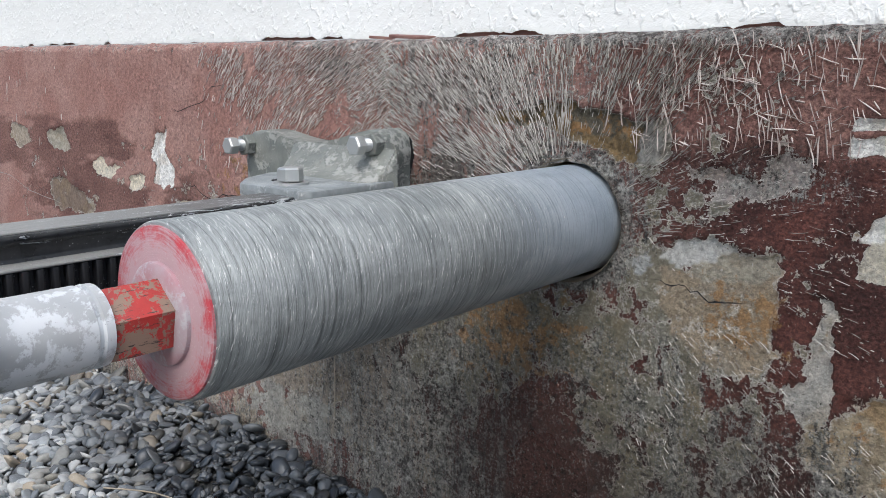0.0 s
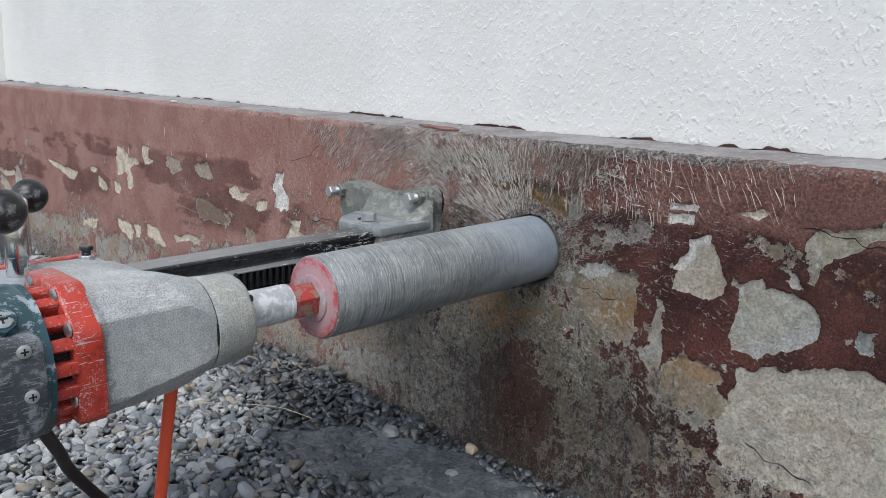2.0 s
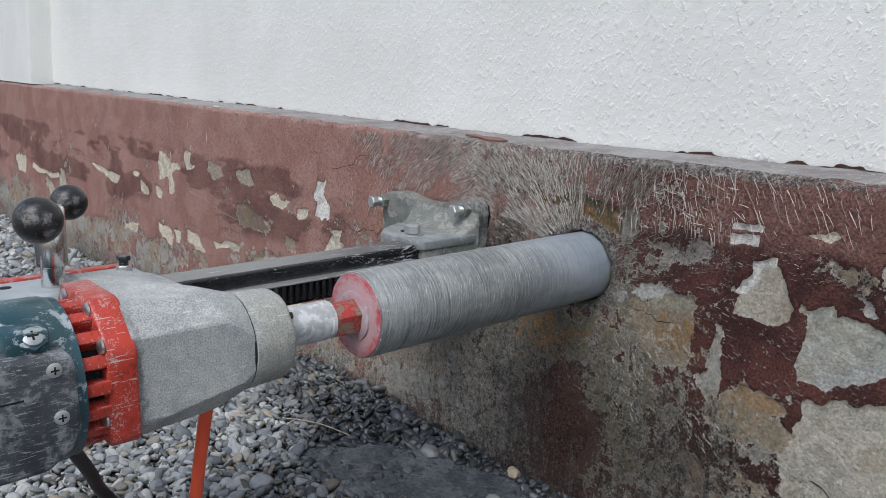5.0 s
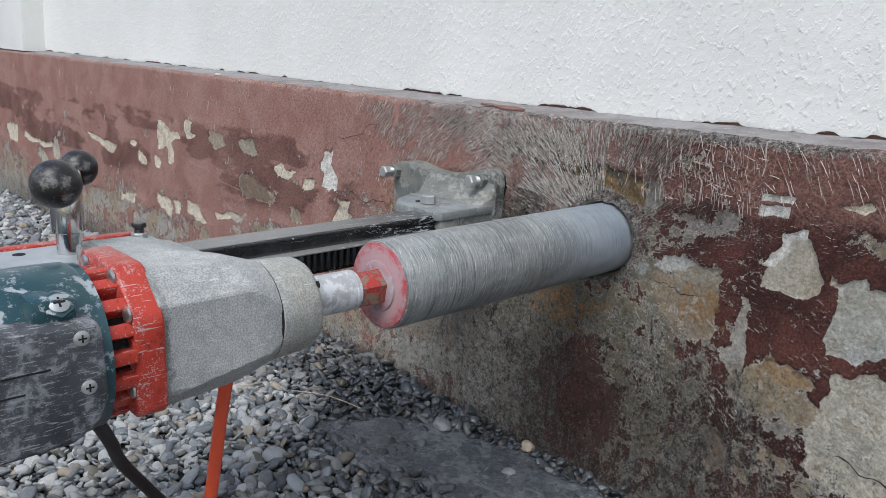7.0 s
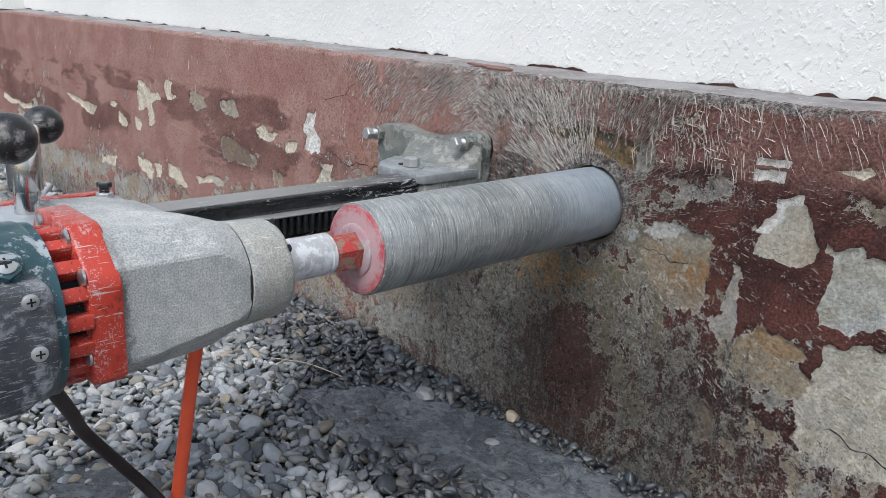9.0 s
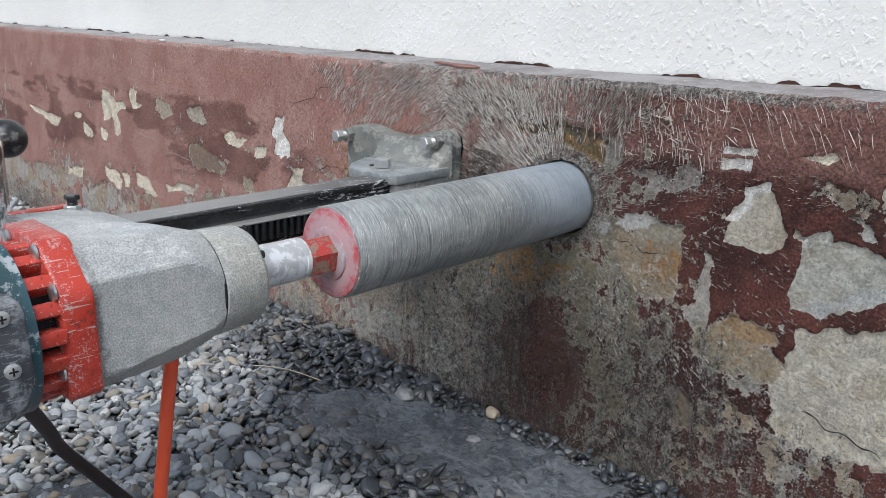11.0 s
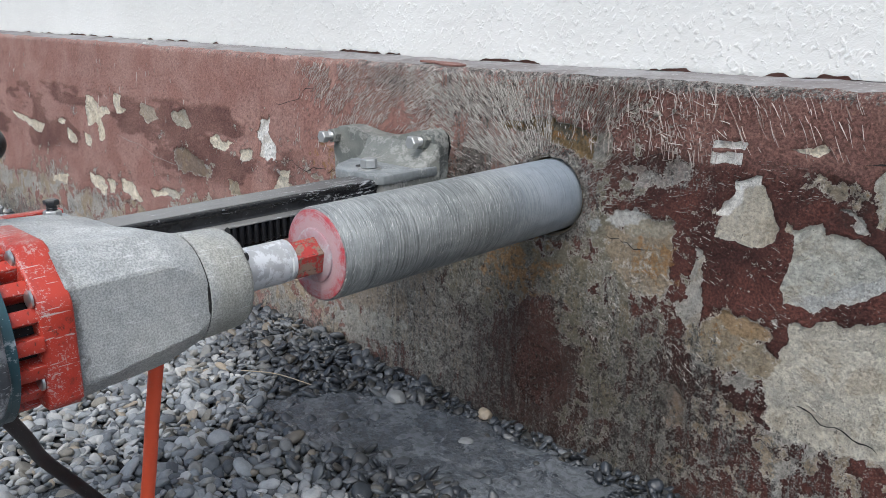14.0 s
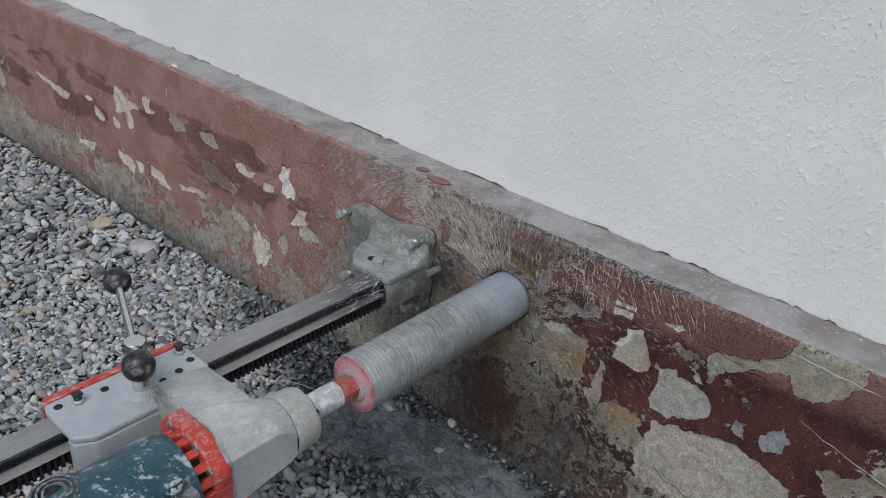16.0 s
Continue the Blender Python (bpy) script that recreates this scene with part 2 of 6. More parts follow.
def stucco_material():
    """White roughcast: sparse worm-like lumps on a fine sandy coat."""
    m, nt, b = blank("white_roughcast")
    v = coords(nt)
    n1 = grain(nt, v, 3, 5, 0.6)
    lump = grain(nt, coords(nt, (1, 1, 0.7), (0, 25, 0)), 135, 2, 0.45, 0.35)
    lump = ramp(nt, lump, 0.52, 0.74)
    sand = grain(nt, v, 420, 4, 0.65)
    mid = grain(nt, v, 130, 4, 0.6)
    col = mixed(nt, "MIX", ramp(nt, n1, 0.3, 0.7), (0.695, 0.70, 0.675), (0.765, 0.77, 0.745))
    col = mixed(nt, "MIX", calc(nt, "MULTIPLY", ramp(nt, grain(nt, v, 26, 7, 0.75), 0.60, 0.74), 0.35), col, (0.66, 0.62, 0.56))
    h = calc(nt, "ADD", calc(nt, "MULTIPLY", lump, 0.95), calc(nt, "ADD", calc(nt, "MULTIPLY", sand, 0.35), calc(nt, "MULTIPLY", mid, 0.7)))
    feed(nt, b, color=col, rough=0.8, normal=bump(nt, h, 0.5, 0.0029), spec=0.3)
    return m


def pebble_material():
    m, nt, b = blank("river_gravel")
    geo = nt.nodes.new("ShaderNodeNewGeometry")
    cr = nt.nodes.new("ShaderNodeValToRGB")
    nt.links.new(geo.outputs["Random Per Island"], cr.inputs[0])
    cr.color_ramp.interpolation = "CONSTANT"
    tones = ((0.0, (0.29, 0.31, 0.32)), (0.20, (0.42, 0.435, 0.44)), (0.38, (0.19, 0.205, 0.22)), (0.54, (0.47, 0.48, 0.475)), (0.66, (0.34, 0.335, 0.31)),
             (0.76, (0.53, 0.53, 0.51)), (0.83, (0.25, 0.235, 0.20)), (0.91, (0.14, 0.148, 0.155)), (0.96, (0.36, 0.31, 0.24)))
    el = cr.color_ramp.elements
    while len(el) < len(tones):
        el.new(0.5)
    for e, (p, c) in zip(el, tones):
        e.position, e.color = p, (*c, 1)
    v = coords(nt)
    n2 = grain(nt, v, 110, 6, 0.7)
    n3 = grain(nt, v, 500, 3, 0.7)
    col = mixed(nt, "MULTIPLY", 1.0, cr.outputs[0], mixed(nt, "MIX", n2, (0.52, 0.52, 0.52), (1.28, 1.28, 1.28)))
    col = mixed(nt, "MIX", calc(nt, "MULTIPLY", ramp(nt, n3, 0.60, 0.70), 0.4), col, (0.5, 0.5, 0.48))
    wet = attr(nt, "wet").outputs["Fac"]
    col = mixed(nt, "MULTIPLY", wet, col, (0.145, 0.155, 0.173))
    feed(nt, b, color=col, rough=calc(nt, "SUBTRACT", 0.8, calc(nt, "MULTIPLY", wet, 0.50)), normal=bump(nt, n2, 0.35, 0.0015), spec=0.4)
    return m


def ground_material():
    m, nt, b = blank("grey_earth_and_grit")
    v = coords(nt)
    n1 = grain(nt, v, 3, 6, 0.6)
    vo = cells(nt, v, 60)
    # coloured extra dark to stand in for shade in the gaps between stones
    col = mixed(nt, "MIX", vo.outputs["Color"], (0.03, 0.03, 0.03), (0.085, 0.085, 0.08))
    col = mixed(nt, "MULTIPLY", 1.0, col, mixed(nt, "MIX", n1, (0.6, 0.6, 0.6), (1.2, 1.2, 1.2)))
    feed(nt, b, color=col, rough=0.9, normal=bump(nt, vo.outputs["Distance"], -1.0, 0.012))
    return m


def slurry_material():
    m, nt, b = blank("wet_cement_slurry")
    v = coords(nt)
    n1 = grain(nt, v, 16, 6, 0.65, 0.6)
    n2 = grain(nt, v, 150, 5, 0.7)
    col = mixed(nt, "MIX", ramp(nt, n1, 0.35, 0.65), (0.080, 0.090, 0.101), (0.15, 0.162, 0.174))
    grit = ramp(nt, grain(nt, v, 95, 7, 0.75, 0.3), 0.46, 0.56)
    col = mixed(nt, "MULTIPLY", 0.75, col, mixed(nt, "MIX", grit, (0.55, 0.56, 0.58), (1.3, 1.3, 1.3)))
    spots = calc(nt, "MULTIPLY", ramp(nt, cells(nt, v, 75).outputs["Distance"], 0.12, 0.20, 1.0, 0.0), ramp(nt, n1, 0.45, 0.55))
    col = mixed(nt, "MIX", calc(nt, "MULTIPLY", spots, 0.6), col, (0.24, 0.25, 0.255))
    h = calc(nt, "ADD", calc(nt, "MULTIPLY", n1, 1.2), calc(nt, "ADD", calc(nt, "MULTIPLY", n2, 0.35), calc(nt, "MULTIPLY", grit, 0.35)))
    feed(nt, b, color=col, rough=ramp(nt, n1, 0.35, 0.7, 0.14, 0.48), normal=bump(nt, h, 0.6, 0.004), spec=0.5)
    return m


def bit_material():
    """Steel tube under a grey cement film, with fine rings and broken streaks round it."""
    m, nt, b = blank("slurry_coated_steel")
    v = coords(nt, (1, 1, 1), (0, 0, 3))
    def wrapped(turn, scale):
        m2 = nt.nodes.new("ShaderNodeMapping")
        m2.vector_type = "TEXTURE"
        nt.links.new(attr(nt, "wrap").outputs["Vector"], m2.inputs[0])
        m2.inputs["Rotation"].default_value = (0, 0, radians(turn))
        m2.inputs["Scale"].default_value = (1 / scale[0], 1 / scale[1], 1)
        return m2.outputs[0]

    fine_r = grain(nt, wrapped(4, (35, 1500)), 1.0, 5, 0.7, 0.2)
    slant = grain(nt, wrapped(20, (60, 620)), 1.0, 5, 0.7, 0.3)
    ring = calc(nt, "ADD", calc(nt, "MULTIPLY", fine_r, 0.42), calc(nt, "MULTIPLY", slant, 0.58))
    bands = grain(nt, wrapped(2, (9, 420)), 1.0, 6, 0.75, 0.25)
    rings = grain(nt, coords(nt, (3, 170, 3), (1, 0, -1.5)), 1.0, 4, 0.6, 0.3)
    blot = grain(nt, coords(nt, (24, 14, 24)), 1.0, 6, 0.65, 0.5)
    fine = grain(nt, v, 700, 3, 0.7)
    along = nt.nodes.new("ShaderNodeSeparateXYZ")
    nt.links.new(coords(nt), along.inputs[0])
    near_wall = ramp(nt, along.outputs[1], -0.20, -0.02)
    dry = mixed(nt, "MIX", ramp(nt, blot, 0.35, 0.65), (0.215, 0.232, 0.232), (0.345, 0.362, 0.358))
    wetc = mixed(nt, "MIX", ramp(nt, blot, 0.35, 0.65), (0.335, 0.39, 0.45), (0.44, 0.50, 0.56))
    col = mixed(nt, "MIX", near_wall, dry, wetc)
    strong = calc(nt, "SUBTRACT", 1.0, calc(nt, "MULTIPLY", near_wall, 0.6))
    col = mixed(nt, "MIX", calc(nt, "MULTIPLY", calc(nt, "MULTIPLY", ramp(nt, bands, 0.50, 0.36), 0.75), strong), col, (0.07, 0.076, 0.075))
    col = mixed(nt, "MIX", calc(nt, "MULTIPLY", calc(nt, "MULTIPLY", ramp(nt, bands, 0.52, 0.66), 0.6), strong), col, (0.50, 0.515, 0.51))
    light = ramp(nt, ring, 0.55, 0.61)
    light = calc(nt, "MULTIPLY", light, calc(nt, "SUBTRACT", 1.0, calc(nt, "MULTIPLY", near_wall, 0.75)))
    col = mixed(nt, "MIX", calc(nt, "MULTIPLY", light, 0.8), col, (0.74, 0.74, 0.72))
    darkl = ramp(nt, ring, 0.465, 0.40)
    col = mixed(nt, "MIX", calc(nt, "MULTIPLY", darkl, calc(nt, "SUBTRACT", 0.42, calc(nt, "MULTIPLY", near_wall, 0.34))), col, (0.09, 0.09, 0.085))
    speck = ramp(nt, cells(nt, v, 150).outputs["Distance"], 0.08, 0.15, 1.0, 0.0)
    speck = calc(nt, "MULTIPLY", speck, ramp(nt, blot, 0.52, 0.6))
    col = mixed(nt, "MIX", speck, col, (0.62, 0.62, 0.6))
    h = calc(nt, "ADD", calc(nt, "ADD", ring, bands), calc(nt, "ADD", calc(nt, "MULTIPLY", rings, 0.8), calc(nt, "MULTIPLY", fine, 0.15)))
    feed(nt, b, color=col, metal=0.35, rough=ramp(nt, near_wall, 0, 1, 0.5, 0.34), normal=bump(nt, h, 0.55, 0.0012))
    return m


def rail_material(name, bare):
    """Black paint with long scuffs; wet and splashed white towards the wall, rubbed bare on top."""
    m, nt, b = blank(name)
    v = coords(nt)
    sep = nt.nodes.new("ShaderNodeSeparateXYZ")
    nt.links.new(v, sep.inputs[0])
    foot = ramp(nt, sep.outputs[1], -0.42, -0.18)
    tone = grain(nt, v, 26, 6, 0.65)
    fine = grain(nt, v, 420, 4, 0.7)
    long = grain(nt, coords(nt, (110, 7, 110), (0, 0, 2)), 3, 7, 0.75, 0.2)
    rub = calc(nt, "MULTIPLY", ramp(nt, calc(nt, "ADD", long, calc(nt, "MULTIPLY", calc(nt, "SUBTRACT", tone, 0.5), 0.5)), 0.22, 0.50, 0.35, 1.0), bare)
    rub = calc(nt, "MULTIPLY", rub, calc(nt, "SUBTRACT", 1.0, calc(nt, "MULTIPLY", foot, 0.75)))
    col = mixed(nt, "MIX", ramp(nt, tone, 0.35, 0.65), (0.010, 0.011, 0.013), (0.028, 0.029, 0.032))
    col = mixed(nt, "MIX", rub, col, mixed(nt, "MIX", fine, (0.15, 0.15, 0.145), (0.31, 0.305, 0.29)))
    smear = grain(nt, coords(nt, (60, 13, 60), (0, 0, 12)), 2.2, 8, 0.78, 0.9)
    edge = calc(nt, "SUBTRACT", 0.625, calc(nt, "MULTIPLY", foot, 0.085))
    white = ramp(nt, calc(nt, "SUBTRACT", smear, edge), 0.0, 0.02)
    col = mixed(nt, "MIX", calc(nt, "MULTIPLY", white, 0.9), col, mixed(nt, "MIX", fine, (0.42, 0.43, 0.44), (0.74, 0.75, 0.76)))
    drops = calc(nt, "MULTIPLY", ramp(nt, cells(nt, v, 240).outputs["Distance"], 0.09, 0.15, 1.0, 0.0), ramp(nt, tone, 0.48, 0.60))
    col = mixed(nt, "MIX", calc(nt, "MULTIPLY", drops, 0.75), col, (0.5, 0.51, 0.52))
    h = calc(nt, "ADD", calc(nt, "MULTIPLY", white, 0.8), calc(nt, "ADD", calc(nt, "MULTIPLY", fine, 0.3), calc(nt, "MULTIPLY", long, 0.4)))
    feed(nt, b, color=col, rough=calc(nt, "ADD", 0.26, calc(nt, "MULTIPLY", calc(nt, "MAXIMUM", white, rub), 0.35)), normal=bump(nt, h, 0.5, 0.0012))
    return m


def casting_material():
    """Grey enamel on a sandy casting: fine pits, thin scratches, yellowish cement film, black grease at the rear joint."""
    m, nt, b = blank("grey_painted_casting")
    v = coords(nt)
    sep = nt.nodes.new("ShaderNodeSeparateXYZ")
    nt.links.new(v, sep.inputs[0])
    tone = grain(nt, v, 13, 6, 0.62, 0.3)
    mid = grain(nt, v, 75, 6, 0.7)
    fine = grain(nt, v, 560, 3, 0.7)
    col = mixed(nt, "MIX", ramp(nt, tone, 0.35, 0.65), (0.37, 0.385, 0.385), (0.47, 0.48, 0.465))
    front = ramp(nt, sep.outputs[1], -0.60, -0.555)
    col = mixed(nt, "MIX", calc(nt, "MULTIPLY", front, ramp(nt, tone, 0.25, 0.6)), col, (0.40, 0.40, 0.36))
    col = mixed(nt, "MULTIPLY", 0.4, col, mixed(nt, "MIX", ramp(nt, mid, 0.34, 0.66), (0.74, 0.74, 0.73), (1.18, 1.18, 1.18)))
    stip = grain(nt, v, 560, 3, 0.6)
    col = mixed(nt, "MULTIPLY", 1.0, col, mixed(nt, "MIX", ramp(nt, stip, 0.36, 0.64), (0.74, 0.745, 0.745), (1.2, 1.2, 1.2)))
    for turn, lim in ((20, 0.665), (-35, 0.675), (75, 0.68)):
        sc = grain(nt, coords(nt, (120, 5, 120), (turn, turn * 0.4, turn)), 4, 2, 0.5, 0.1)
        sc = calc(nt, "MULTIPLY", ramp(nt, sc, lim, lim + 0.02), ramp(nt, mid, 0.45, 0.55))
        col = mixed(nt, "MIX", calc(nt, "MULTIPLY", sc, 0.8), col, (0.62, 0.63, 0.63))
    pits = calc(nt, "MULTIPLY", ramp(nt, cells(nt, v, 330).outputs["Distance"], 0.08, 0.17, 1.0, 0.0), ramp(nt, mid, 0.50, 0.62))
    col = mixed(nt, "MIX", calc(nt, "MULTIPLY", pits, 0.6), col, (0.10, 0.10, 0.095))
    grease = calc(nt, "ADD", ramp(nt, sep.outputs[1], -0.674, -0.698), calc(nt, "MULTIPLY", calc(nt, "SUBTRACT", mid, 0.5), 2.4))
    grease = calc(nt, "MULTIPLY", ramp(nt, grease, 0.72, 0.95), ramp(nt, tone, 0.40, 0.54))
    col = mixed(nt, "MIX", calc(nt, "MULTIPLY", grease, 0.55), col, (0.06, 0.055, 0.045))
    h = calc(nt, "ADD", calc(nt, "MULTIPLY", stip, 1.1), calc(nt, "SUBTRACT", calc(nt, "MULTIPLY", mid, 0.5), calc(nt, "MULTIPLY", pits, 0.7)))
    feed(nt, b, color=col, rough=0.58, normal=bump(nt, h, 0.8, 0.0014), spec=0.4)
    return m


def red_material():
    """Red enamel under scraped cement dust, rubbed to grey in places, greasy in the corners."""
    m, nt, b = blank("red_paint")
    v = coords(nt)
    tone = grain(nt, v, 18, 6, 0.65, 0.3)
    mid = grain(nt, v, 85, 7, 0.72, 0.3)
    fine = grain(nt, v, 480, 3, 0.7)
    col = mixed(nt, "MIX", ramp(nt, tone, 0.35, 0.65), (0.47, 0.045, 0.025), (0.34, 0.030, 0.020))
    dust = calc(nt, "ADD", mid, calc(nt, "MULTIPLY", calc(nt, "SUBTRACT", fine, 0.5), 0.9))
    dust = ramp(nt, calc(nt, "ADD", dust, calc(nt, "MULTIPLY", calc(nt, "SUBTRACT", tone, 0.5), 0.7)), 0.54, 0.66)
    col = mixed(nt, "MIX", calc(nt, "MULTIPLY", dust, 0.62), col, (0.50, 0.42, 0.39))
    for turn, lim in ((15, 0.63), (-50, 0.65)):
        sc = ramp(nt, grain(nt, coords(nt, (90, 6, 90), (turn, 10, turn)), 4, 3, 0.6, 0.15), lim, lim + 0.025)
        col = mixed(nt, "MIX", calc(nt, "MULTIPLY", sc, 0.75), col, (0.52, 0.50, 0.48))
    grease = calc(nt, "MULTIPLY", ramp(nt, mid, 0.44, 0.34), ramp(nt, tone, 0.56, 0.42))
    col = mixed(nt, "MIX", calc(nt, "MULTIPLY", grease, 0.85), col, (0.05, 0.025, 0.02))
    feed(nt, b, color=col, rough=calc(nt, "ADD", 0.36, calc(nt, "MULTIPLY", dust, 0.3)), normal=bump(nt, calc(nt, "ADD", mid, fine), 0.4, 0.0008))
    return m


def face_material():
    """Red paint on the end of the bit, rubbed in circles, with cement dried on from the boss outwards."""
    m, nt, b = blank("rubbed_red_face")
    v = coords(nt)
    sep = nt.nodes.new("ShaderNodeSeparateXYZ")
    nt.links.new(v, sep.inputs[0])
    dx_ = calc(nt, "ADD", sep.outputs[0], 0.075)
    r = calc(nt, "SQRT", calc(nt, "ADD", calc(nt, "MULTIPLY", dx_, dx_), calc(nt, "MULTIPLY", sep.outputs[2], sep.outputs[2])))
    a = calc(nt, "ARCTAN2", sep.outputs[2], dx_)
    comb = nt.nodes.new("ShaderNodeCombineXYZ")
    nt.links.new(calc(nt, "MULTIPLY", r, 900), comb.inputs[0])
    nt.links.new(calc(nt, "MULTIPLY", a, 2.2), comb.inputs[1])
    rings = grain(nt, comb.outputs[0], 1.0, 5, 0.7, 0.3)
    blot = grain(nt, v, 70, 6, 0.68, 0.4)
    fine = grain(nt, v, 520, 3, 0.7)
    col = mixed(nt, "MIX", ramp(nt, blot, 0.35, 0.65), (0.44, 0.045, 0.06), (0.33, 0.035, 0.045))
    film = calc(nt, "ADD", ramp(nt, r, 0.050, 0.028, -0.03, 0.22), calc(nt, "ADD", calc(nt, "MULTIPLY", rings, 0.55), calc(nt, "MULTIPLY", blot, 0.75)))
    film = ramp(nt, film, 0.50, 0.78)
    col = mixed(nt, "MIX", calc(nt, "MULTIPLY", film, 0.8), col, (0.46, 0.36, 0.38))
    col = mixed(nt, "MIX", calc(nt, "MULTIPLY", ramp(nt, fine, 0.58, 0.68), 0.5), col, (0.55, 0.45, 0.45))
    feed(nt, b, color=col, rough=0.5, normal=bump(nt, calc(nt, "ADD", rings, fine), 0.3, 0.0008))
    return m


def splash_material(name, dark, light):
    """Dried cement, each streak of its own tone."""
    m, nt, b = blank(name)
    geo = nt.nodes.new("ShaderNodeNewGeometry")
    v = coords(nt)
    col = mixed(nt, "MIX", calc(nt, "POWER", geo.outputs["Random Per Island"], 1.15), dark, light)
    col = mixed(nt, "MULTIPLY", 0.6, col, mixed(nt, "MIX", grain(nt, v, 300, 3, 0.7), (0.6, 0.6, 0.6), (1.4, 1.4, 1.4)))
    feed(nt, b, color=col, rough=0.85)
    return m


MAT_PLINTH = plinth_material()
MAT_LEDGE = ledge_material()
MAT_STUCCO = stucco_material()
MAT_PEBBLE = pebble_material()
MAT_GROUND = ground_material()
MAT_SLURRY = slurry_material()
MAT_BIT = bit_material()
MAT_SPLASH = splash_material("dried_splash", (0.15, 0.137, 0.12), (0.55, 0.525, 0.485))
MAT_SPLASH_PALE = splash_material("pale_dried_splash", (0.26, 0.205, 0.18), (0.64, 0.575, 0.53))
MAT_SPRAY = splash_material("white_dried_spray", (0.34, 0.275, 0.25), (0.78, 0.72, 0.68))
MAT_MORTAR = worn("broken_mortar", (0.25, 0.20, 0.14), (0.33, 0.29, 0.23), dusty=0.2, rough=0.9, size=2, relief=0.8)
MAT_WHITE_FLAKE = worn("white_paint_flake", (0.60, 0.60, 0.58), (0.70, 0.70, 0.68), dusty=0.1, rough=0.8, size=3)
MAT_RED_FLAKE = worn("red_brown_flake", (0.16, 0.07, 0.055), (0.22, 0.12, 0.10), dusty=0.25, rough=0.8, size=3)
MAT_RED = red_material()
MAT_FACE_RED = face_material()
MAT_HEX = worn("scratched_red_steel", (0.42, 0.035, 0.03), (0.30, 0.03, 0.025), dust=(0.20, 0.19, 0.14), dusty=0.55, rough=0.4, size=2, scratch=(0.05, 0.035, 0.03), scuff=0.8, crisp=0.04, along=50)
MAT_BOSS = worn("pink_cement_film", (0.36, 0.20, 0.22), (0.38, 0.31, 0.33), dust=(0.44, 0.43, 0.45), dusty=0.6, rough=0.5, size=2)
MAT_GREY_CAST = casting_material()
MAT_PLATE = worn("grey_painted_plate", (0.31, 0.34, 0.36), (0.39, 0.415, 0.43), dust=(0.46, 0.47, 0.47), dusty=0.3, rough=0.45, scratch=(0.58, 0.59, 0.59), scuff=-0.4)
# scuffs and dust; the pale dust is raised to paint in sky reflections
MAT_TEAL = worn("dark_teal_plastic", (0.022, 0.062, 0.076), (0.036, 0.088, 0.104), dust=(0.40, 0.44, 0.46), dusty=0.42, rough=0.3, scratch=(0.22, 0.27, 0.29), scuff=0.35, crisp=0.07)
# here too the grey dust partly stands in for reflected sky
MAT_COVER = worn("scuffed_black_plastic", (0.035, 0.039, 0.046), (0.085, 0.092, 0.103), dust=(0.31, 0.325, 0.345), dusty=0.56, rough=0.5, scratch=(0.33, 0.34, 0.35), scuff=0.9, along=-8)
MAT_BLACK = worn("black_paint", (0.012, 0.013, 0.015), (0.03, 0.03, 0.032), dust=(0.45, 0.46, 0.48), dusty=0.24, rough=0.28, size=2, scratch=(0.35, 0.36, 0.37), scuff=0.15, along=0)
MAT_RAIL = rail_material("black_rail_paint", 0.0)
MAT_RAIL_WORN = rail_material("rubbed_rail_steel", 1.0)
MAT_RACK = worn("oily_rack_steel", (0.012, 0.012, 0.014), (0.03, 0.03, 0.033), dust=(0.4, 0.4, 0.4), dusty=0.18, rough=0.35, metal=0.4)
MAT_STEEL = worn("bright_steel", (0.55, 0.55, 0.54), (0.62, 0.62, 0.60), dusty=0.2, rough=0.28, metal=0.9)
MAT_CHROME = worn("polished_chrome", (0.66, 0.66, 0.65), (0.72, 0.72, 0.71), dust=(0.4, 0.36, 0.3), dusty=0.10, rough=0.12, metal=1.0, size=2, relief=0.1)
# dusty foot casting again, with the light on its top lip painted in
MAT_LIP = worn("lit_cement_film", (0.17, 0.185, 0.185), (0.28, 0.30, 0.305), dust=(0.44, 0.45, 0.45), dusty=0.5, rough=0.5, relief=1.0, size=1.6)
MAT_BOLT = worn("zinc_bolt", (0.42, 0.43, 0.43), (0.50, 0.51, 0.5), dusty=0.4, rough=0.4, metal=0.6)
MAT_FOOT = worn("cement_covered_casting", (0.125, 0.135, 0.125), (0.22, 0.225, 0.20), dust=(0.36, 0.36, 0.335), dusty=0.5, rough=0.55, relief=1.0, crisp=0.07, size=1.2, scratch=(0.5, 0.5, 0.47), scuff=-0.3)
MAT_COUPLING = worn("white_smeared_steel", (0.36, 0.37, 0.38), (0.48, 0.49, 0.50), dust=(0.68, 0.70, 0.72), dusty=0.66, rough=0.4, metal=0.15, size=0.7, scratch=(0.10, 0.10, 0.10), scuff=0.1, crisp=0.07)
MAT_KNOB = worn("worn_black_bakelite", (0.010, 0.010, 0.011), (0.022, 0.022, 0.022), dust=(0.22, 0.21, 0.20), dusty=0.5, rough=0.33, size=2.2, scratch=(0.3, 0.3, 0.29), scuff=0.25)
MAT_HOSE = worn("orange_hose", (0.86, 0.125, 0.05), (0.78, 0.10, 0.04), dust=(0.55, 0.3, 0.22), dusty=0.15, rough=0.4)
MAT_CABLE = worn("black_rubber", (0.012, 0.012, 0.013), (0.022, 0.022, 0.023), dust=(0.2, 0.2, 0.2), dusty=0.15, rough=0.5)
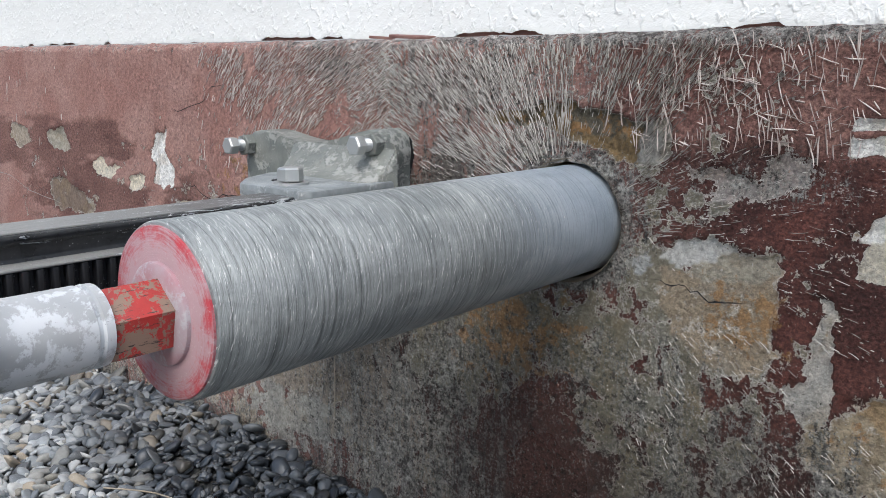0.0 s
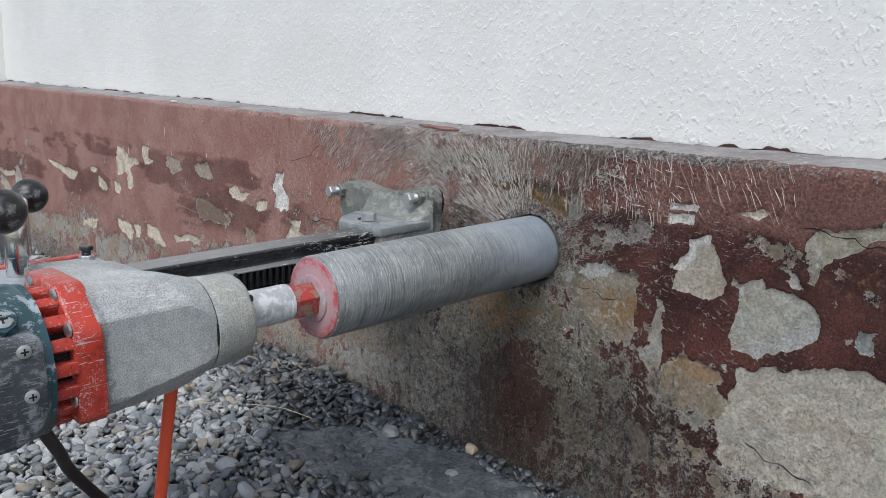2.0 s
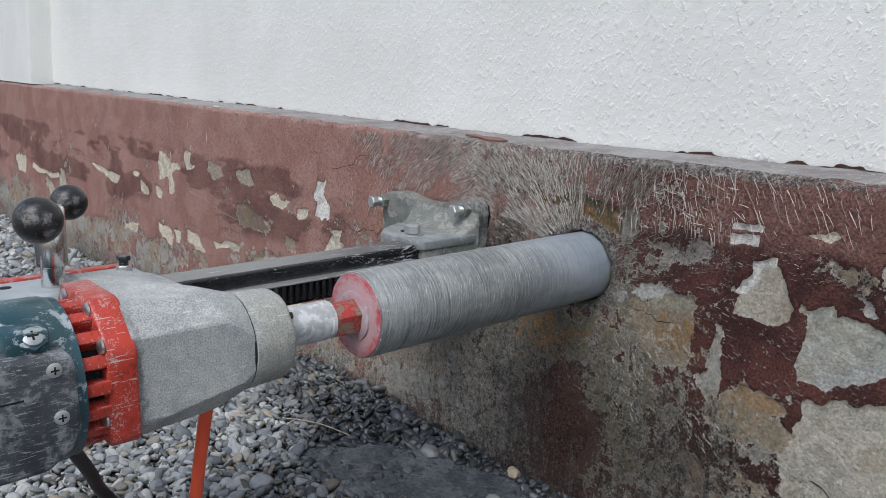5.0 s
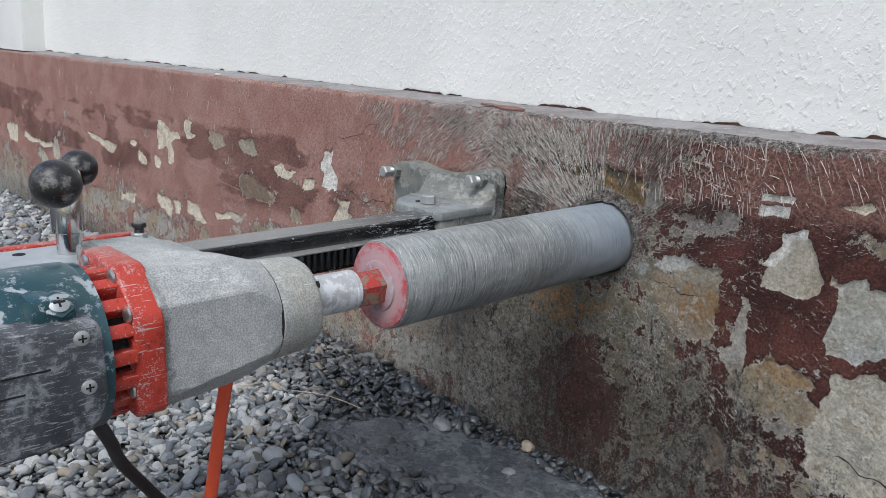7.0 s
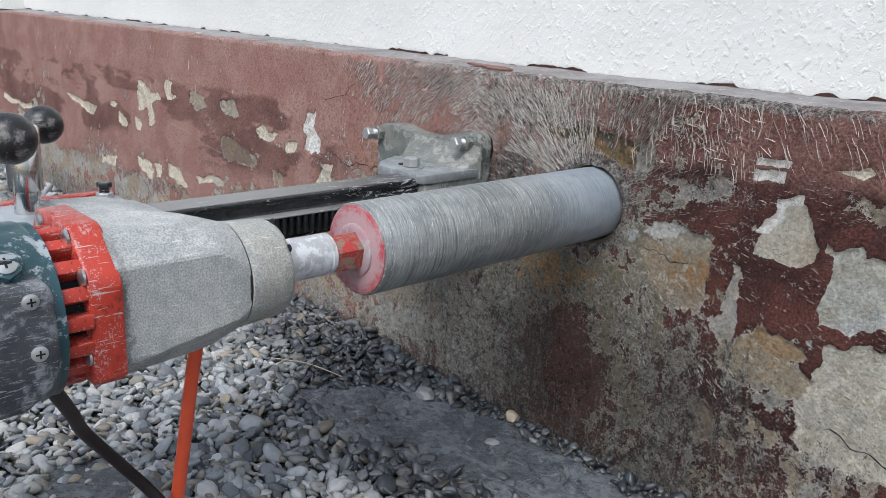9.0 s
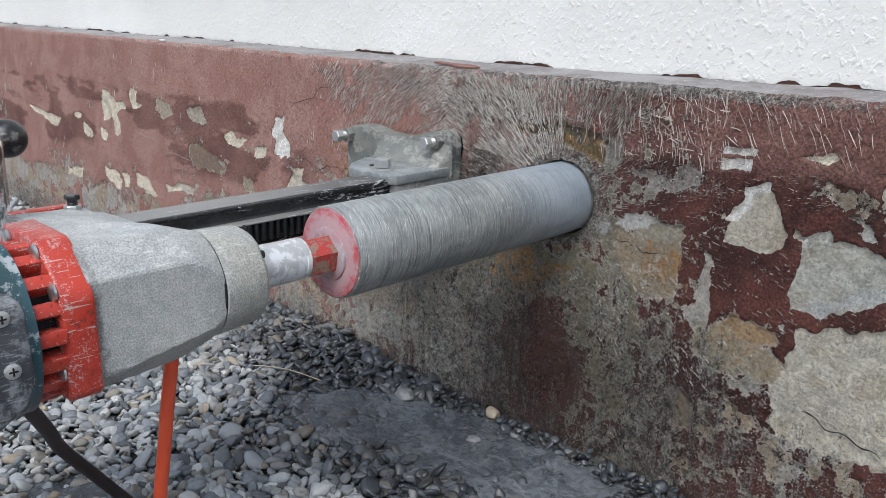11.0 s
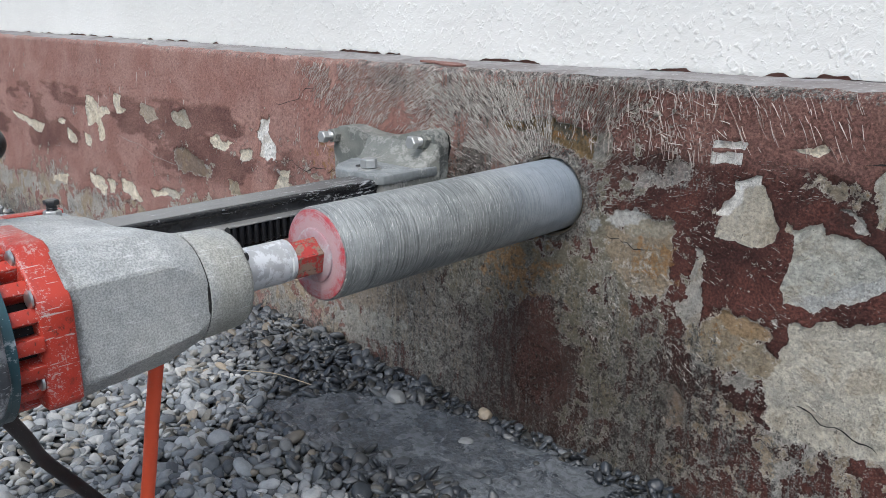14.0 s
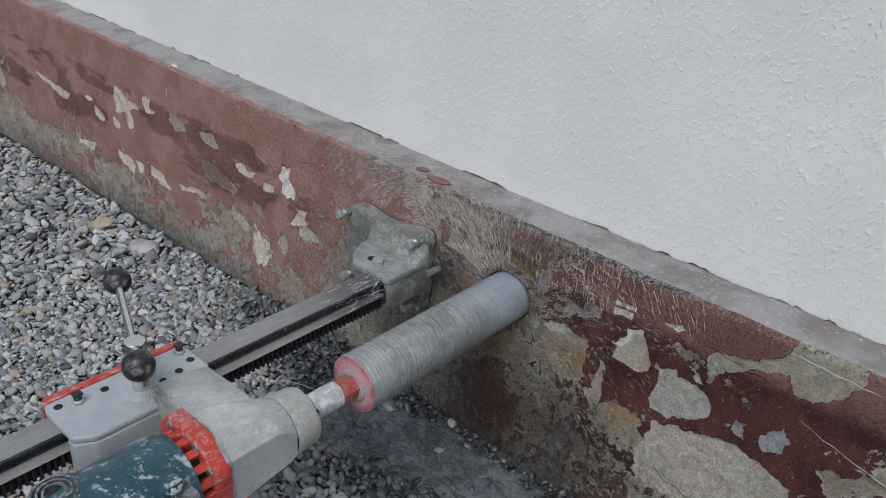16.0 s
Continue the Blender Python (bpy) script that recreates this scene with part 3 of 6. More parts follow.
# near-black; on uncut holes, slots and grooves it stands in for inner shade
MAT_GAP = worn("dark_opening", (0.006, 0.006, 0.006), (0.012, 0.011, 0.011), dusty=0.0, rough=0.8)


# ---- shape helpers ----
def link_mesh(name, bm, material, smooth=40):
    me = bpy.data.meshes.new(name)
    bmesh.ops.recalc_face_normals(bm, faces=bm.faces)
    bm.to_mesh(me)
    bm.free()
    me.materials.append(material)
    if smooth:
        me.set_sharp_from_angle(angle=radians(smooth))
        for p in me.polygons:
            p.use_smooth = True
    return new(name, me)


def part(name, bm, material, parent, label="", smooth=40):
    ob = link_mesh(name, bm, material, smooth)
    ob.parent = parent
    return tagged(ob, label) if label else ob


def thing(name, m, label, category, **kw):
    ob = new(name)
    ob.matrix_basis = m
    return tagged(ob, label, category, **kw)


def loft(rings, caps=True, into=None):
    """Skin over closed rings of equal length; each ring is a list of points."""
    bm = into or bmesh.new()
    rows = [[bm.verts.new(p) for p in r] for r in rings]
    n = len(rows[0])
    for a, b in zip(rows, rows[1:]):
        for i in range(n):
            bm.faces.new((a[i], a[(i + 1) % n], b[(i + 1) % n], b[i]))
    if caps:
        bm.faces.new(rows[0])
        bm.faces.new(rows[-1][::-1])
    return bm


def circle_y(x, y, z, r, n=48, flat=0.0):
    return [(x + r * math.cos(a), y, z + r * math.sin(a)) for a in (2 * math.pi * (i + flat) / n for i in range(n))]


def lathe_y(x, z, profile, n=48, caps=True, flat=0.0, into=None):
    """Turned body along y; profile: (y, radius)."""
    return loft([circle_y(x, y, z, r, n, flat) for y, r in profile], caps, into)


def lathe_z(x, y, profile, n=32, flat=0.0, into=None):
    return loft([[(x + r * math.cos(a), y + r * math.sin(a), z) for a in (2 * math.pi * (i + flat) / n for i in range(n))] for z, r in profile], True, into)


def box(x0, x1, y0, y1, z0, z1, bevel=0.003, segments=2, into=None):
    bm = bmesh.new()
    bmesh.ops.create_cube(bm, size=1, matrix=Matrix.Translation(((x0 + x1) / 2, (y0 + y1) / 2, (z0 + z1) / 2)) @ Matrix.Diagonal((x1 - x0, y1 - y0, z1 - z0, 1)))
    if bevel:
        bmesh.ops.bevel(bm, geom=bm.edges, offset=bevel, segments=segments, affect="EDGES", profile=0.5)
    if into:
        me = bpy.data.meshes.new("t")
        bm.to_mesh(me)
        bm.free()
        into.from_mesh(me)
        bpy.data.meshes.remove(me)
        return into
    return bm


def prism(points, axis, a, b, bevel=0.003, segments=2):
    """A flat outline pushed along an axis from a to b."""
    put = {"x": lambda u, v, w: (w, u, v), "y": lambda u, v, w: (u, w, v), "z": lambda u, v, w: (u, v, w)}[axis]
    bm = loft([[put(u, v, a) for u, v in points], [put(u, v, b) for u, v in points]])
    if bevel:
        bmesh.ops.bevel(bm, geom=bm.edges, offset=bevel, segments=segments, affect="EDGES", profile=0.5)
    return bm


def round_rect(x0, x1, z0, z1, r, y, n=6):
    pts = []
    for cx, cz, a0 in ((x1 - r, z1 - r, 0), (x0 + r, z1 - r, 90), (x0 + r, z0 + r, 180), (x1 - r, z0 + r, 270)):
        for i in range(n + 1):
            a = radians(a0 + 90 * i / n)
            pts.append((cx + r * math.cos(a), y, cz + r * math.sin(a)))
    return pts


def tube(points, r, n=12):
    """A round tube along a smooth curve through the points."""
    P = [Vector(p) for p in points]
    line = []
    for i in range(len(P) - 1):
        p0, p1, p2, p3 = P[max(i - 1, 0)], P[i], P[i + 1], P[min(i + 2, len(P) - 1)]
        for k in range(10):
            t = k / 10
            line.append(0.5 * ((2 * p1) + (p2 - p0) * t + (2 * p0 - 5 * p1 + 4 * p2 - p3) * t * t + (3 * p1 - p0 - 3 * p2 + p3) * t ** 3))
    line.append(P[-1])
    rings = []
    for i, p in enumerate(line):
        d = (line[min(i + 1, len(line) - 1)] - line[max(i - 1, 0)]).normalized()
        u = d.cross(Vector((0.31, 0.2, 0.93))).normalized()
        w = d.cross(u)
        rings.append([tuple(p + r * (u * math.cos(a) + w * math.sin(a))) for a in (2 * math.pi * k / n for k in range(n))])
    return loft(rings)


def ball(x, y, z, r, seg=32):
    bm = bmesh.new()
    bmesh.ops.create_uvsphere(bm, u_segments=seg, v_segments=seg // 2, radius=r, matrix=Matrix.Translation((x, y, z)))
    return bm


def vnoise(x, y, seed=0):
    """Smooth lattice noise on arrays, 0 to 1."""
    xi, yi = np.floor(x).astype(np.int64), np.floor(y).astype(np.int64)
    fx, fy = x - xi, y - yi
    fx, fy = fx * fx * (3 - 2 * fx), fy * fy * (3 - 2 * fy)

    def rnd(a, b):
        h = (a * 374761393 + b * 668265263 + seed * 974634777) & 0xFFFFFFFF
        h = ((h ^ (h >> 13)) * 1274126177) & 0xFFFFFFFF
        return ((h ^ (h >> 16)) & 0xFFFF) / 65535.0

    top = rnd(xi, yi) * (1 - fx) + rnd(xi + 1, yi) * fx
    low = rnd(xi, yi + 1) * (1 - fx) + rnd(xi + 1, yi + 1) * fx
    return top * (1 - fy) + low * fy


def fbm(x, y, octaves=4, seed=0):
    total, amp, norm = 0.0, 1.0, 0.0
    for k in range(octaves):
        total = total + amp * vnoise(x * 2 ** k, y * 2 ** k, seed + k)
        norm += amp
        amp *= 0.55
    return total / norm


def grid_mesh(name, P, material, keep=None):
    """A mesh sheet from an array of points (rows, columns, 3); keep: which cells to make."""
    rows, cols = P.shape[:2]
    idx = np.arange(rows * cols).reshape(rows, cols)
    quads = np.stack([idx[:-1, :-1], idx[:-1, 1:], idx[1:, 1:], idx[1:, :-1]], -1).reshape(-1, 4)
    if keep is not None:
        quads = quads[keep.reshape(-1)]
    me = bpy.data.meshes.new(name)
    me.vertices.add(rows * cols)
    me.vertices.foreach_set("co", P.reshape(-1).astype(np.float32))
    me.loops.add(quads.size)
    me.loops.foreach_set("vertex_index", quads.reshape(-1).astype(np.int32))
    me.polygons.add(len(quads))
    me.polygons.foreach_set("loop_start", np.arange(0, quads.size, 4, dtype=np.int32))
    me.update(calc_edges=True)
    me.polygons.foreach_set("use_smooth", np.ones(len(quads), dtype=bool))
    me.materials.append(material)
    return me


def give(me, name, values, kind="FLOAT"):
    a = me.attributes.new(name, kind, "POINT")
    a.data.foreach_set({"FLOAT": "value", "FLOAT_VECTOR": "vector"}.get(kind, "color"), np.ascontiguousarray(values, dtype=np.float32).reshape(-1))


def smooth(v, lo, hi):
    t = np.clip((v - lo) / (hi - lo), 0, 1)
    return t * t * (3 - 2 * t)


# ---- plinth ----
HX, HZ, HR = -0.075, 0.392, 0.0545      # the drilled hole
TOP = 0.563                              # front edge of the plinth

xs = np.concatenate([np.arange(-5.2, -1.15, 0.007), np.arange(-1.15, 0.80, 0.003), np.arange(0.80, 2.6, 0.02)])
zs = np.concatenate([np.arange(-0.06, TOP - 0.008, 0.003), TOP - 0.008 + np.array([0.0, 0.003, 0.0055, 0.0075, 0.0085])])
X, ZB = np.meshgrid(xs, zs)


def rise(x):
    """The plinth's top climbs gently along the house."""
    return 0.009 * np.maximum(0.0, -0.2 - x)


Z = ZB + rise(X) * smooth(ZB, 0.30, TOP)
warp_x = X + 0.020 * (fbm(X * 22, Z * 22, 4, 5) - 0.5) + 0.012 * (fbm(X * 75, Z * 75, 3, 25) - 0.5)
warp_z = Z + 0.020 * (fbm(X * 22, Z * 22, 4, 9) - 0.5) + 0.012 * (fbm(X * 75, Z * 75, 3, 29) - 0.5)
chip_f = np.full(X.shape, -1.0)
under_f = np.ones(X.shape + (4,)) * np.array([0.36, 0.32, 0.25, 1.0])
CREAM, TAN, PINK = (0.50, 0.465, 0.39), (0.35, 0.30, 0.225), (0.29, 0.225, 0.18)


def chip(x, z, rx, rz, tone=CREAM, turn=0.0, power=2.0, weight=1.0):
    """A place where the paint has come off, with a ragged edge."""
    a = radians(turn)
    u, v = warp_x - x, warp_z - z
    u, v = (u * math.cos(a) + v * math.sin(a)) / rx, (-u * math.sin(a) + v * math.cos(a)) / rz
    d = weight * (1 - (np.abs(u) ** power + np.abs(v) ** power) ** (1 / power))
    better = d > chip_f
    chip_f[better] = d[better]
    under_f[better] = (*tone, 1.0)


crisp_f = np.zeros(X.shape)


def outline_depth(points, px_, pz_):
    """Distance inside (+) or outside (-) a closed outline, in metres."""
    d = np.full(px_.shape, 9.0)
    within = np.zeros(px_.shape, bool)
    for (x0, z0), (x1, z1) in zip(points, points[1:] + points[:1]):
        ex, ez = x1 - x0, z1 - z0
        t = np.clip(((px_ - x0) * ex + (pz_ - z0) * ez) / (ex * ex + ez * ez + 1e-12), 0, 1)
        d = np.minimum(d, np.hypot(px_ - x0 - t * ex, pz_ - z0 - t * ez))
        cross_ = (z0 > pz_) != (z1 > pz_)
        within ^= cross_ & (px_ < x0 + (pz_ - z0) * ex / (ez if abs(ez) > 1e-9 else 1e-9))
    return np.where(within, d, -d)


def patch(points, tone, soft=0.006, ragged=0.9, weight=1.0):
    """Bare plaster inside a broken outline."""
    xs_, zs_ = [p[0] for p in points], [p[1] for p in points]
    box_ = (X > min(xs_) - 0.04) & (X < max(xs_) + 0.04) & (Z > min(zs_) - 0.04) & (Z < max(zs_) + 0.04)
    px_ = X[box_] + ragged * (warp_x - X)[box_]
    pz_ = Z[box_] + ragged * (warp_z - Z)[box_]
    d = weight * np.clip(outline_depth(points, px_, pz_) / soft, -0.60, 0.62)
    c_, u_, k_ = chip_f[box_], under_f[box_], crisp_f[box_]
    k_[d > -0.59 * weight] = 1.0
    u_[(d > -0.58 * weight) & (d > np.minimum(c_, -0.1))] = (*tone, 1.0)
    chip_f[box_], under_f[box_], crisp_f[box_] = np.maximum(c_, d), u_, k_


BEIGE, BRIGHT, BUFF = (0.70, 0.64, 0.52), (0.80, 0.79, 0.76), (0.36, 0.305, 0.225)
# long run of chips along the far stretch
chip(-2.54, 0.25, 0.04, 0.045)
chip(-2.68, 0.20, 0.07, 0.025, turn=-20)
patch([(-3.148, 0.291), (-3.005, 0.299), (-3.002, 0.224), (-3.120, 0.223)], BEIGE, ragged=1.5)
patch([(-2.918, 0.277), (-2.578, 0.261), (-2.593, 0.243), (-2.907, 0.254)], BEIGE, ragged=1.2)
patch([(-2.221, 0.351), (-2.095, 0.334), (-1.953, 0.326), (-1.987, 0.296), (-2.072, 0.308), (-2.171, 0.328)], BEIGE)
patch([(-1.841, 0.356), (-1.799, 0.356), (-1.808, 0.337), (-1.850, 0.341)], BEIGE)
patch([(-1.787, 0.333), (-1.738, 0.321), (-1.719, 0.302), (-1.768, 0.287), (-1.788, 0.307)], BEIGE)
patch([(-1.671, 0.329), (-1.621, 0.319), (-1.633, 0.291), (-1.668, 0.303)], BEIGE)
patch([(-1.645, 0.435), (-1.600, 0.431), (-1.564, 0.403), (-1.511, 0.408), (-1.501, 0.394), (-1.558, 0.378), (-1.537, 0.329), (-1.573, 0.316), (-1.580, 0.363), (-1.640, 0.348), (-1.653, 0.403)], BEIGE)
patch([(-1.476, 0.449), (-1.433, 0.445), (-1.443, 0.414), (-1.400, 0.408), (-1.460, 0.393), (-1.480, 0.419)], BEIGE)
patch([(-1.331, 0.432), (-1.256, 0.424), (-1.241, 0.401), (-1.300, 0.388), (-1.337, 0.410)], (0.42, 0.36, 0.29), weight=0.75)
patch([(-1.184, 0.421), (-1.104, 0.433), (-1.076, 0.396), (-1.129, 0.390), (-1.170, 0.399)], (0.42, 0.38, 0.31))
patch([(-1.013, 0.382), (-0.977, 0.391), (-0.957, 0.378), (-0.906, 0.379), (-0.940, 0.363), (-1.000, 0.364)], BEIGE)
patch([(-0.806, 0.441), (-0.772, 0.442), (-0.780, 0.418), (-0.754, 0.390), (-0.756, 0.359), (-0.792, 0.352), (-0.818, 0.360), (-0.809, 0.391), (-0.825, 0.407)], BRIGHT, ragged=1.0, weight=0.75)
patch([(-0.888, 0.369), (-0.840, 0.379), (-0.849, 0.343), (-0.882, 0.345)], BEIGE, ragged=1.2, weight=0.45)
patch([(-0.735, 0.348), (-0.706, 0.347), (-0.714, 0.323), (-0.690, 0.315), (-0.751, 0.292), (-0.775, 0.292), (-0.750, 0.328)], BEIGE)
patch([(-1.662, 0.216), (-1.586, 0.219), (-1.550, 0.200), (-1.569, 0.165), (-1.644, 0.185)], BEIGE, ragged=1.0)
patch([(-1.549, 0.225), (-1.503, 0.216), (-1.507, 0.184), (-1.539, 0.186)], BEIGE, ragged=1.0)
patch([(-1.461, 0.222), (-1.410, 0.227), (-1.377, 0.213), (-1.345, 0.188), (-1.400, 0.178), (-1.454, 0.195)], BEIGE, ragged=1.0)
patch([(-1.298, 0.226), (-1.208, 0.228), (-1.214, 0.217), (-1.283, 0.207)], BEIGE)
patch([(-1.939, 0.178), (-1.797, 0.191), (-1.828, 0.161), (-1.931, 0.157)], BEIGE, ragged=1.2, weight=0.7)
patch([(-1.168, 0.338), (-1.101, 0.344), (-1.035, 0.316), (-1.009, 0.300), (-1.060, 0.286), (-1.126, 0.289), (-1.168, 0.303)], (0.24, 0.18, 0.14), ragged=1.2, weight=0.55)
patch([(-0.937, 0.298), (-0.902, 0.300), (-0.882, 0.265), (-0.923, 0.258)], BUFF, weight=0.7)
chip(-0.70, 0.285, 0.040, 0.022)
chip(-1.20, 0.227, 0.040, 0.012)
chip(-1.02, 0.19, 0.11, 0.045, TAN, weight=0.6)
chip(-0.99, 0.215, 0.05, 0.03, turn=-30)
chip(-0.90, 0.17, 0.05, 0.05, BEIGE, weight=0.8)
chip(-0.80, 0.225, 0.022, 0.03)
# beyond the hole
patch([(0.026, 0.369), (0.084, 0.379), (0.126, 0.386), (0.135, 0.371), (0.125, 0.339), (0.112, 0.297), (0.094, 0.280), (0.058, 0.284), (0.038, 0.306), (0.026, 0.339)], (0.33, 0.27, 0.195), 0.014, ragged=2.0, weight=0.42)
patch([(0.050, 0.385), (0.122, 0.386), (0.132, 0.368), (0.105, 0.352), (0.070, 0.362)], (0.37, 0.34, 0.275), 0.010, ragged=1.8, weight=0.55)
patch([(0.023, 0.372), (0.046, 0.391), (0.067, 0.396), (0.088, 0.386), (0.072, 0.377), (0.044, 0.371)], (0.55, 0.55, 0.53), 0.004)
patch([(-0.011, 0.367), (0.010, 0.376), (0.014, 0.359), (-0.007, 0.350)], (0.42, 0.43, 0.43), 0.004)
patch([(-0.006, 0.485), (0.021, 0.491), (0.028, 0.457), (-0.007, 0.450)], (0.31, 0.30, 0.275), 0.005)
patch([(0.169, 0.496), (0.211, 0.499), (0.209, 0.489), (0.166, 0.486)], BRIGHT, 0.003, 0.4)
patch([(0.168, 0.482), (0.207, 0.485), (0.205, 0.472), (0.164, 0.468)], BRIGHT, 0.003, 0.4)
patch([(0.210, 0.453), (0.236, 0.454), (0.248, 0.429), (0.262, 0.405), (0.243, 0.378), (0.195, 0.375), (0.179, 0.378), (0.192, 0.403), (0.208, 0.426)], (0.53, 0.49, 0.405))
patch([(0.200, 0.452), (0.232, 0.464), (0.233, 0.452), (0.213, 0.445), (0.210, 0.424), (0.196, 0.407), (0.183, 0.405), (0.188, 0.423), (0.204, 0.436)], BRIGHT, 0.003, 0.5)
patch([(0.264, 0.421), (0.275, 0.415), (0.280, 0.401), (0.268, 0.400)], (0.36, 0.33, 0.27), 0.004)
patch([(0.277, 0.408), (0.306, 0.416), (0.315, 0.405), (0.346, 0.408), (0.374, 0.396), (0.382, 0.366), (0.374, 0.353), (0.308, 0.309), (0.275, 0.316), (0.274, 0.335), (0.276, 0.378)], (0.53, 0.53, 0.475))
patch([(0.275, 0.325), (0.310, 0.327), (0.347, 0.354), (0.376, 0.370), (0.380, 0.355), (0.309, 0.307)], (0.52, 0.53, 0.51), 0.005, 0.8, 0.7)
patch([(0.327, 0.436), (0.350, 0.431), (0.364, 0.412), (0.349, 0.413), (0.338, 0.417), (0.344, 0.424)], (0.62, 0.61, 0.58), 0.004)
patch([(0.162, 0.356), (0.175, 0.338), (0.174, 0.305), (0.187, 0.292), (0.180, 0.269), (0.164, 0.247), (0.144, 0.263), (0.137, 0.287), (0.149, 0.307), (0.157, 0.334)], (0.45, 0.43, 0.39), 0.010, ragged=1.7, weight=0.65)
patch([(0.150, 0.246), (0.181, 0.265), (0.201, 0.283), (0.243, 0.283), (0.251, 0.253), (0.211, 0.232), (0.167, 0.223), (0.147, 0.229)], BUFF, 0.015, 2.0, 0.4)
patch([(0.287, 0.292), (0.306, 0.293), (0.372, 0.318), (0.439, 0.326), (0.492, 0.315), (0.545, 0.301), (0.555, 0.22), (0.52, 0.16), (0.349, 0.152), (0.304, 0.146), (0.279, 0.156), (0.272, 0.178), (0.264, 0.212), (0.280, 0.246), (0.285, 0.271)], (0.58, 0.55, 0.47), 0.008, 1.0)
patch([(0.123, 0.167), (0.144, 0.171), (0.165, 0.130), (0.150, 0.111), (0.123, 0.133)], (0.22, 0.19, 0.165), 0.006, 0.8)
patch([(0.253, 0.501), (0.262, 0.495), (0.286, 0.500), (0.295, 0.507), (0.304, 0.498), (0.293, 0.490), (0.267, 0.491)], BEIGE, 0.004, 0.8)
patch([(0.287, 0.466), (0.295, 0.473), (0.302, 0.466), (0.294, 0.460)], BEIGE, 0.004)
patch([(0.355, 0.470), (0.376, 0.489), (0.423, 0.498), (0.478, 0.538), (0.494, 0.585), (0.585, 0.585), (0.591, 0.536), (0.574, 0.510), (0.532, 0.475), (0.501, 0.473), (0.484, 0.502), (0.427, 0.483), (0.377, 0.444), (0.375, 0.419), (0.362, 0.424)], (0.42, 0.395, 0.315), 0.007, 1.0)
patch([(0.356, 0.473), (0.366, 0.478), (0.372, 0.440), (0.364, 0.428)], (0.56, 0.55, 0.51), 0.003)
patch([(0.471, 0.374), (0.503, 0.400), (0.518, 0.380), (0.510, 0.357), (0.486, 0.338), (0.473, 0.351)], (0.38, 0.41, 0.45), 0.006, 1.3)
patch([(0.426, 0.376), (0.446, 0.377), (0.448, 0.348), (0.432, 0.350)], (0.34, 0.36, 0.36), 0.006, 1.3, 0.8)
patch([(0.565, 0.363), (0.615, 0.374), (0.657, 0.425), (0.672, 0.377), (0.594, 0.324)], (0.34, 0.31, 0.25), 0.010, 1.5, 0.7)
chip(0.147, 0.140, 0.018, 0.034, PINK)
chip(0.70, 0.42, 0.06, 0.05, CREAM)
chip(0.25, 0.235, 0.035, 0.022, TAN, weight=0.8)
chip(0.205, 0.222, 0.030, 0.012, TAN)
chip(0.225, 0.272, 0.040, 0.016, (0.38, 0.27, 0.16), turn=-10, weight=0.7)
chip(0.320, 0.455, 0.030, 0.012, TAN, turn=-20, weight=0.5)
chip(0.120, 0.452, 0.022, 0.014, (0.30, 0.26, 0.24), weight=0.6)
chip(0.075, 0.440, 0.028, 0.013, (0.28, 0.24, 0.22), weight=0.5)

OLIVE = (0.205, 0.188, 0.142)
chip(-0.16, 0.26, 0.20, 0.10, OLIVE, power=3, weight=0.62)
chip(-0.42, 0.17, 0.24, 0.12, (0.28, 0.24, 0.195), turn=-12, power=3, weight=0.5)
chip(-0.45, 0.095, 0.16, 0.05, (0.33, 0.315, 0.28), turn=8, power=3, weight=0.6)
chip(-0.02, 0.20, 0.13, 0.20, OLIVE, power=3, weight=0.5)
dark_gap = np.exp(-(((X + 0.085) / 0.070) ** 2 + ((Z - 0.130) / 0.095) ** 2)) * (0.55 + 0.9 * fbm(X * 30, Z * 7, 3, 59))
chip_f -= 1.1 * dark_gap
# scattered small wear: dense low on the wall, sparse higher up
wear = -0.95 + 0.42 * smooth(X, 0.02, 0.16) * smooth(0.34 - Z, 0.0, 0.14) + 0.62 * smooth(-0.40 - X, 0, 0.2) * smooth(0.26 - Z, 0.0, 0.16)
wear += 0.40 * smooth(X, 0.0, 0.1) * smooth(0.50 - Z, 0.0, 0.03) + 0.42 * smooth(-0.42 - X, 0, 0.15) * smooth(0.45 - Z, 0, 0.06) * smooth(fbm(X * 7, Z * 10, 3, 54), 0.35, 0.6)
wear += 1.1 * (fbm(X * 60, Z * 50, 3, 58) - 0.5) * smooth(X, -0.02, 0.1)
wear += 0.22 * smooth(-0.45 - X, 0, 0.1) + 0.75 * (fbm(X * 13, Z * 13, 5, 55) - 0.5)
blend = (fbm(X * 16, Z * 16, 3, 56) > 0.5)[..., None]
better = wear > chip_f
chip_f[better] = wear[better]
under_f[better] = np.where(blend, np.array([0.33, 0.27, 0.20, 1.0]), np.array([0.36, 0.34, 0.31, 1.0]))[better]

dx, dz = X - HX, Z - HZ
R = np.hypot(dx, dz)
ang = np.degrees(np.arctan2(dz, dx))
# scraped ring of mortar over the hole
RING = [(-0.182, 0.494), (-0.134, 0.498), (-0.077, 0.505), (-0.035, 0.494), (-0.002, 0.487), (-0.003, 0.449), (-0.023, 0.449), (-0.044, 0.459), (-0.081, 0.470), (-0.120, 0.481), (-0.174, 0.473)]
ring = np.clip(outline_depth(RING, warp_x, warp_z) / 0.007, -1.0, 1.0)
crisp_f[ring > -0.5] = 1.0
better = (ring > 0.05) & (ring > chip_f)
chip_f[better] = ring[better]
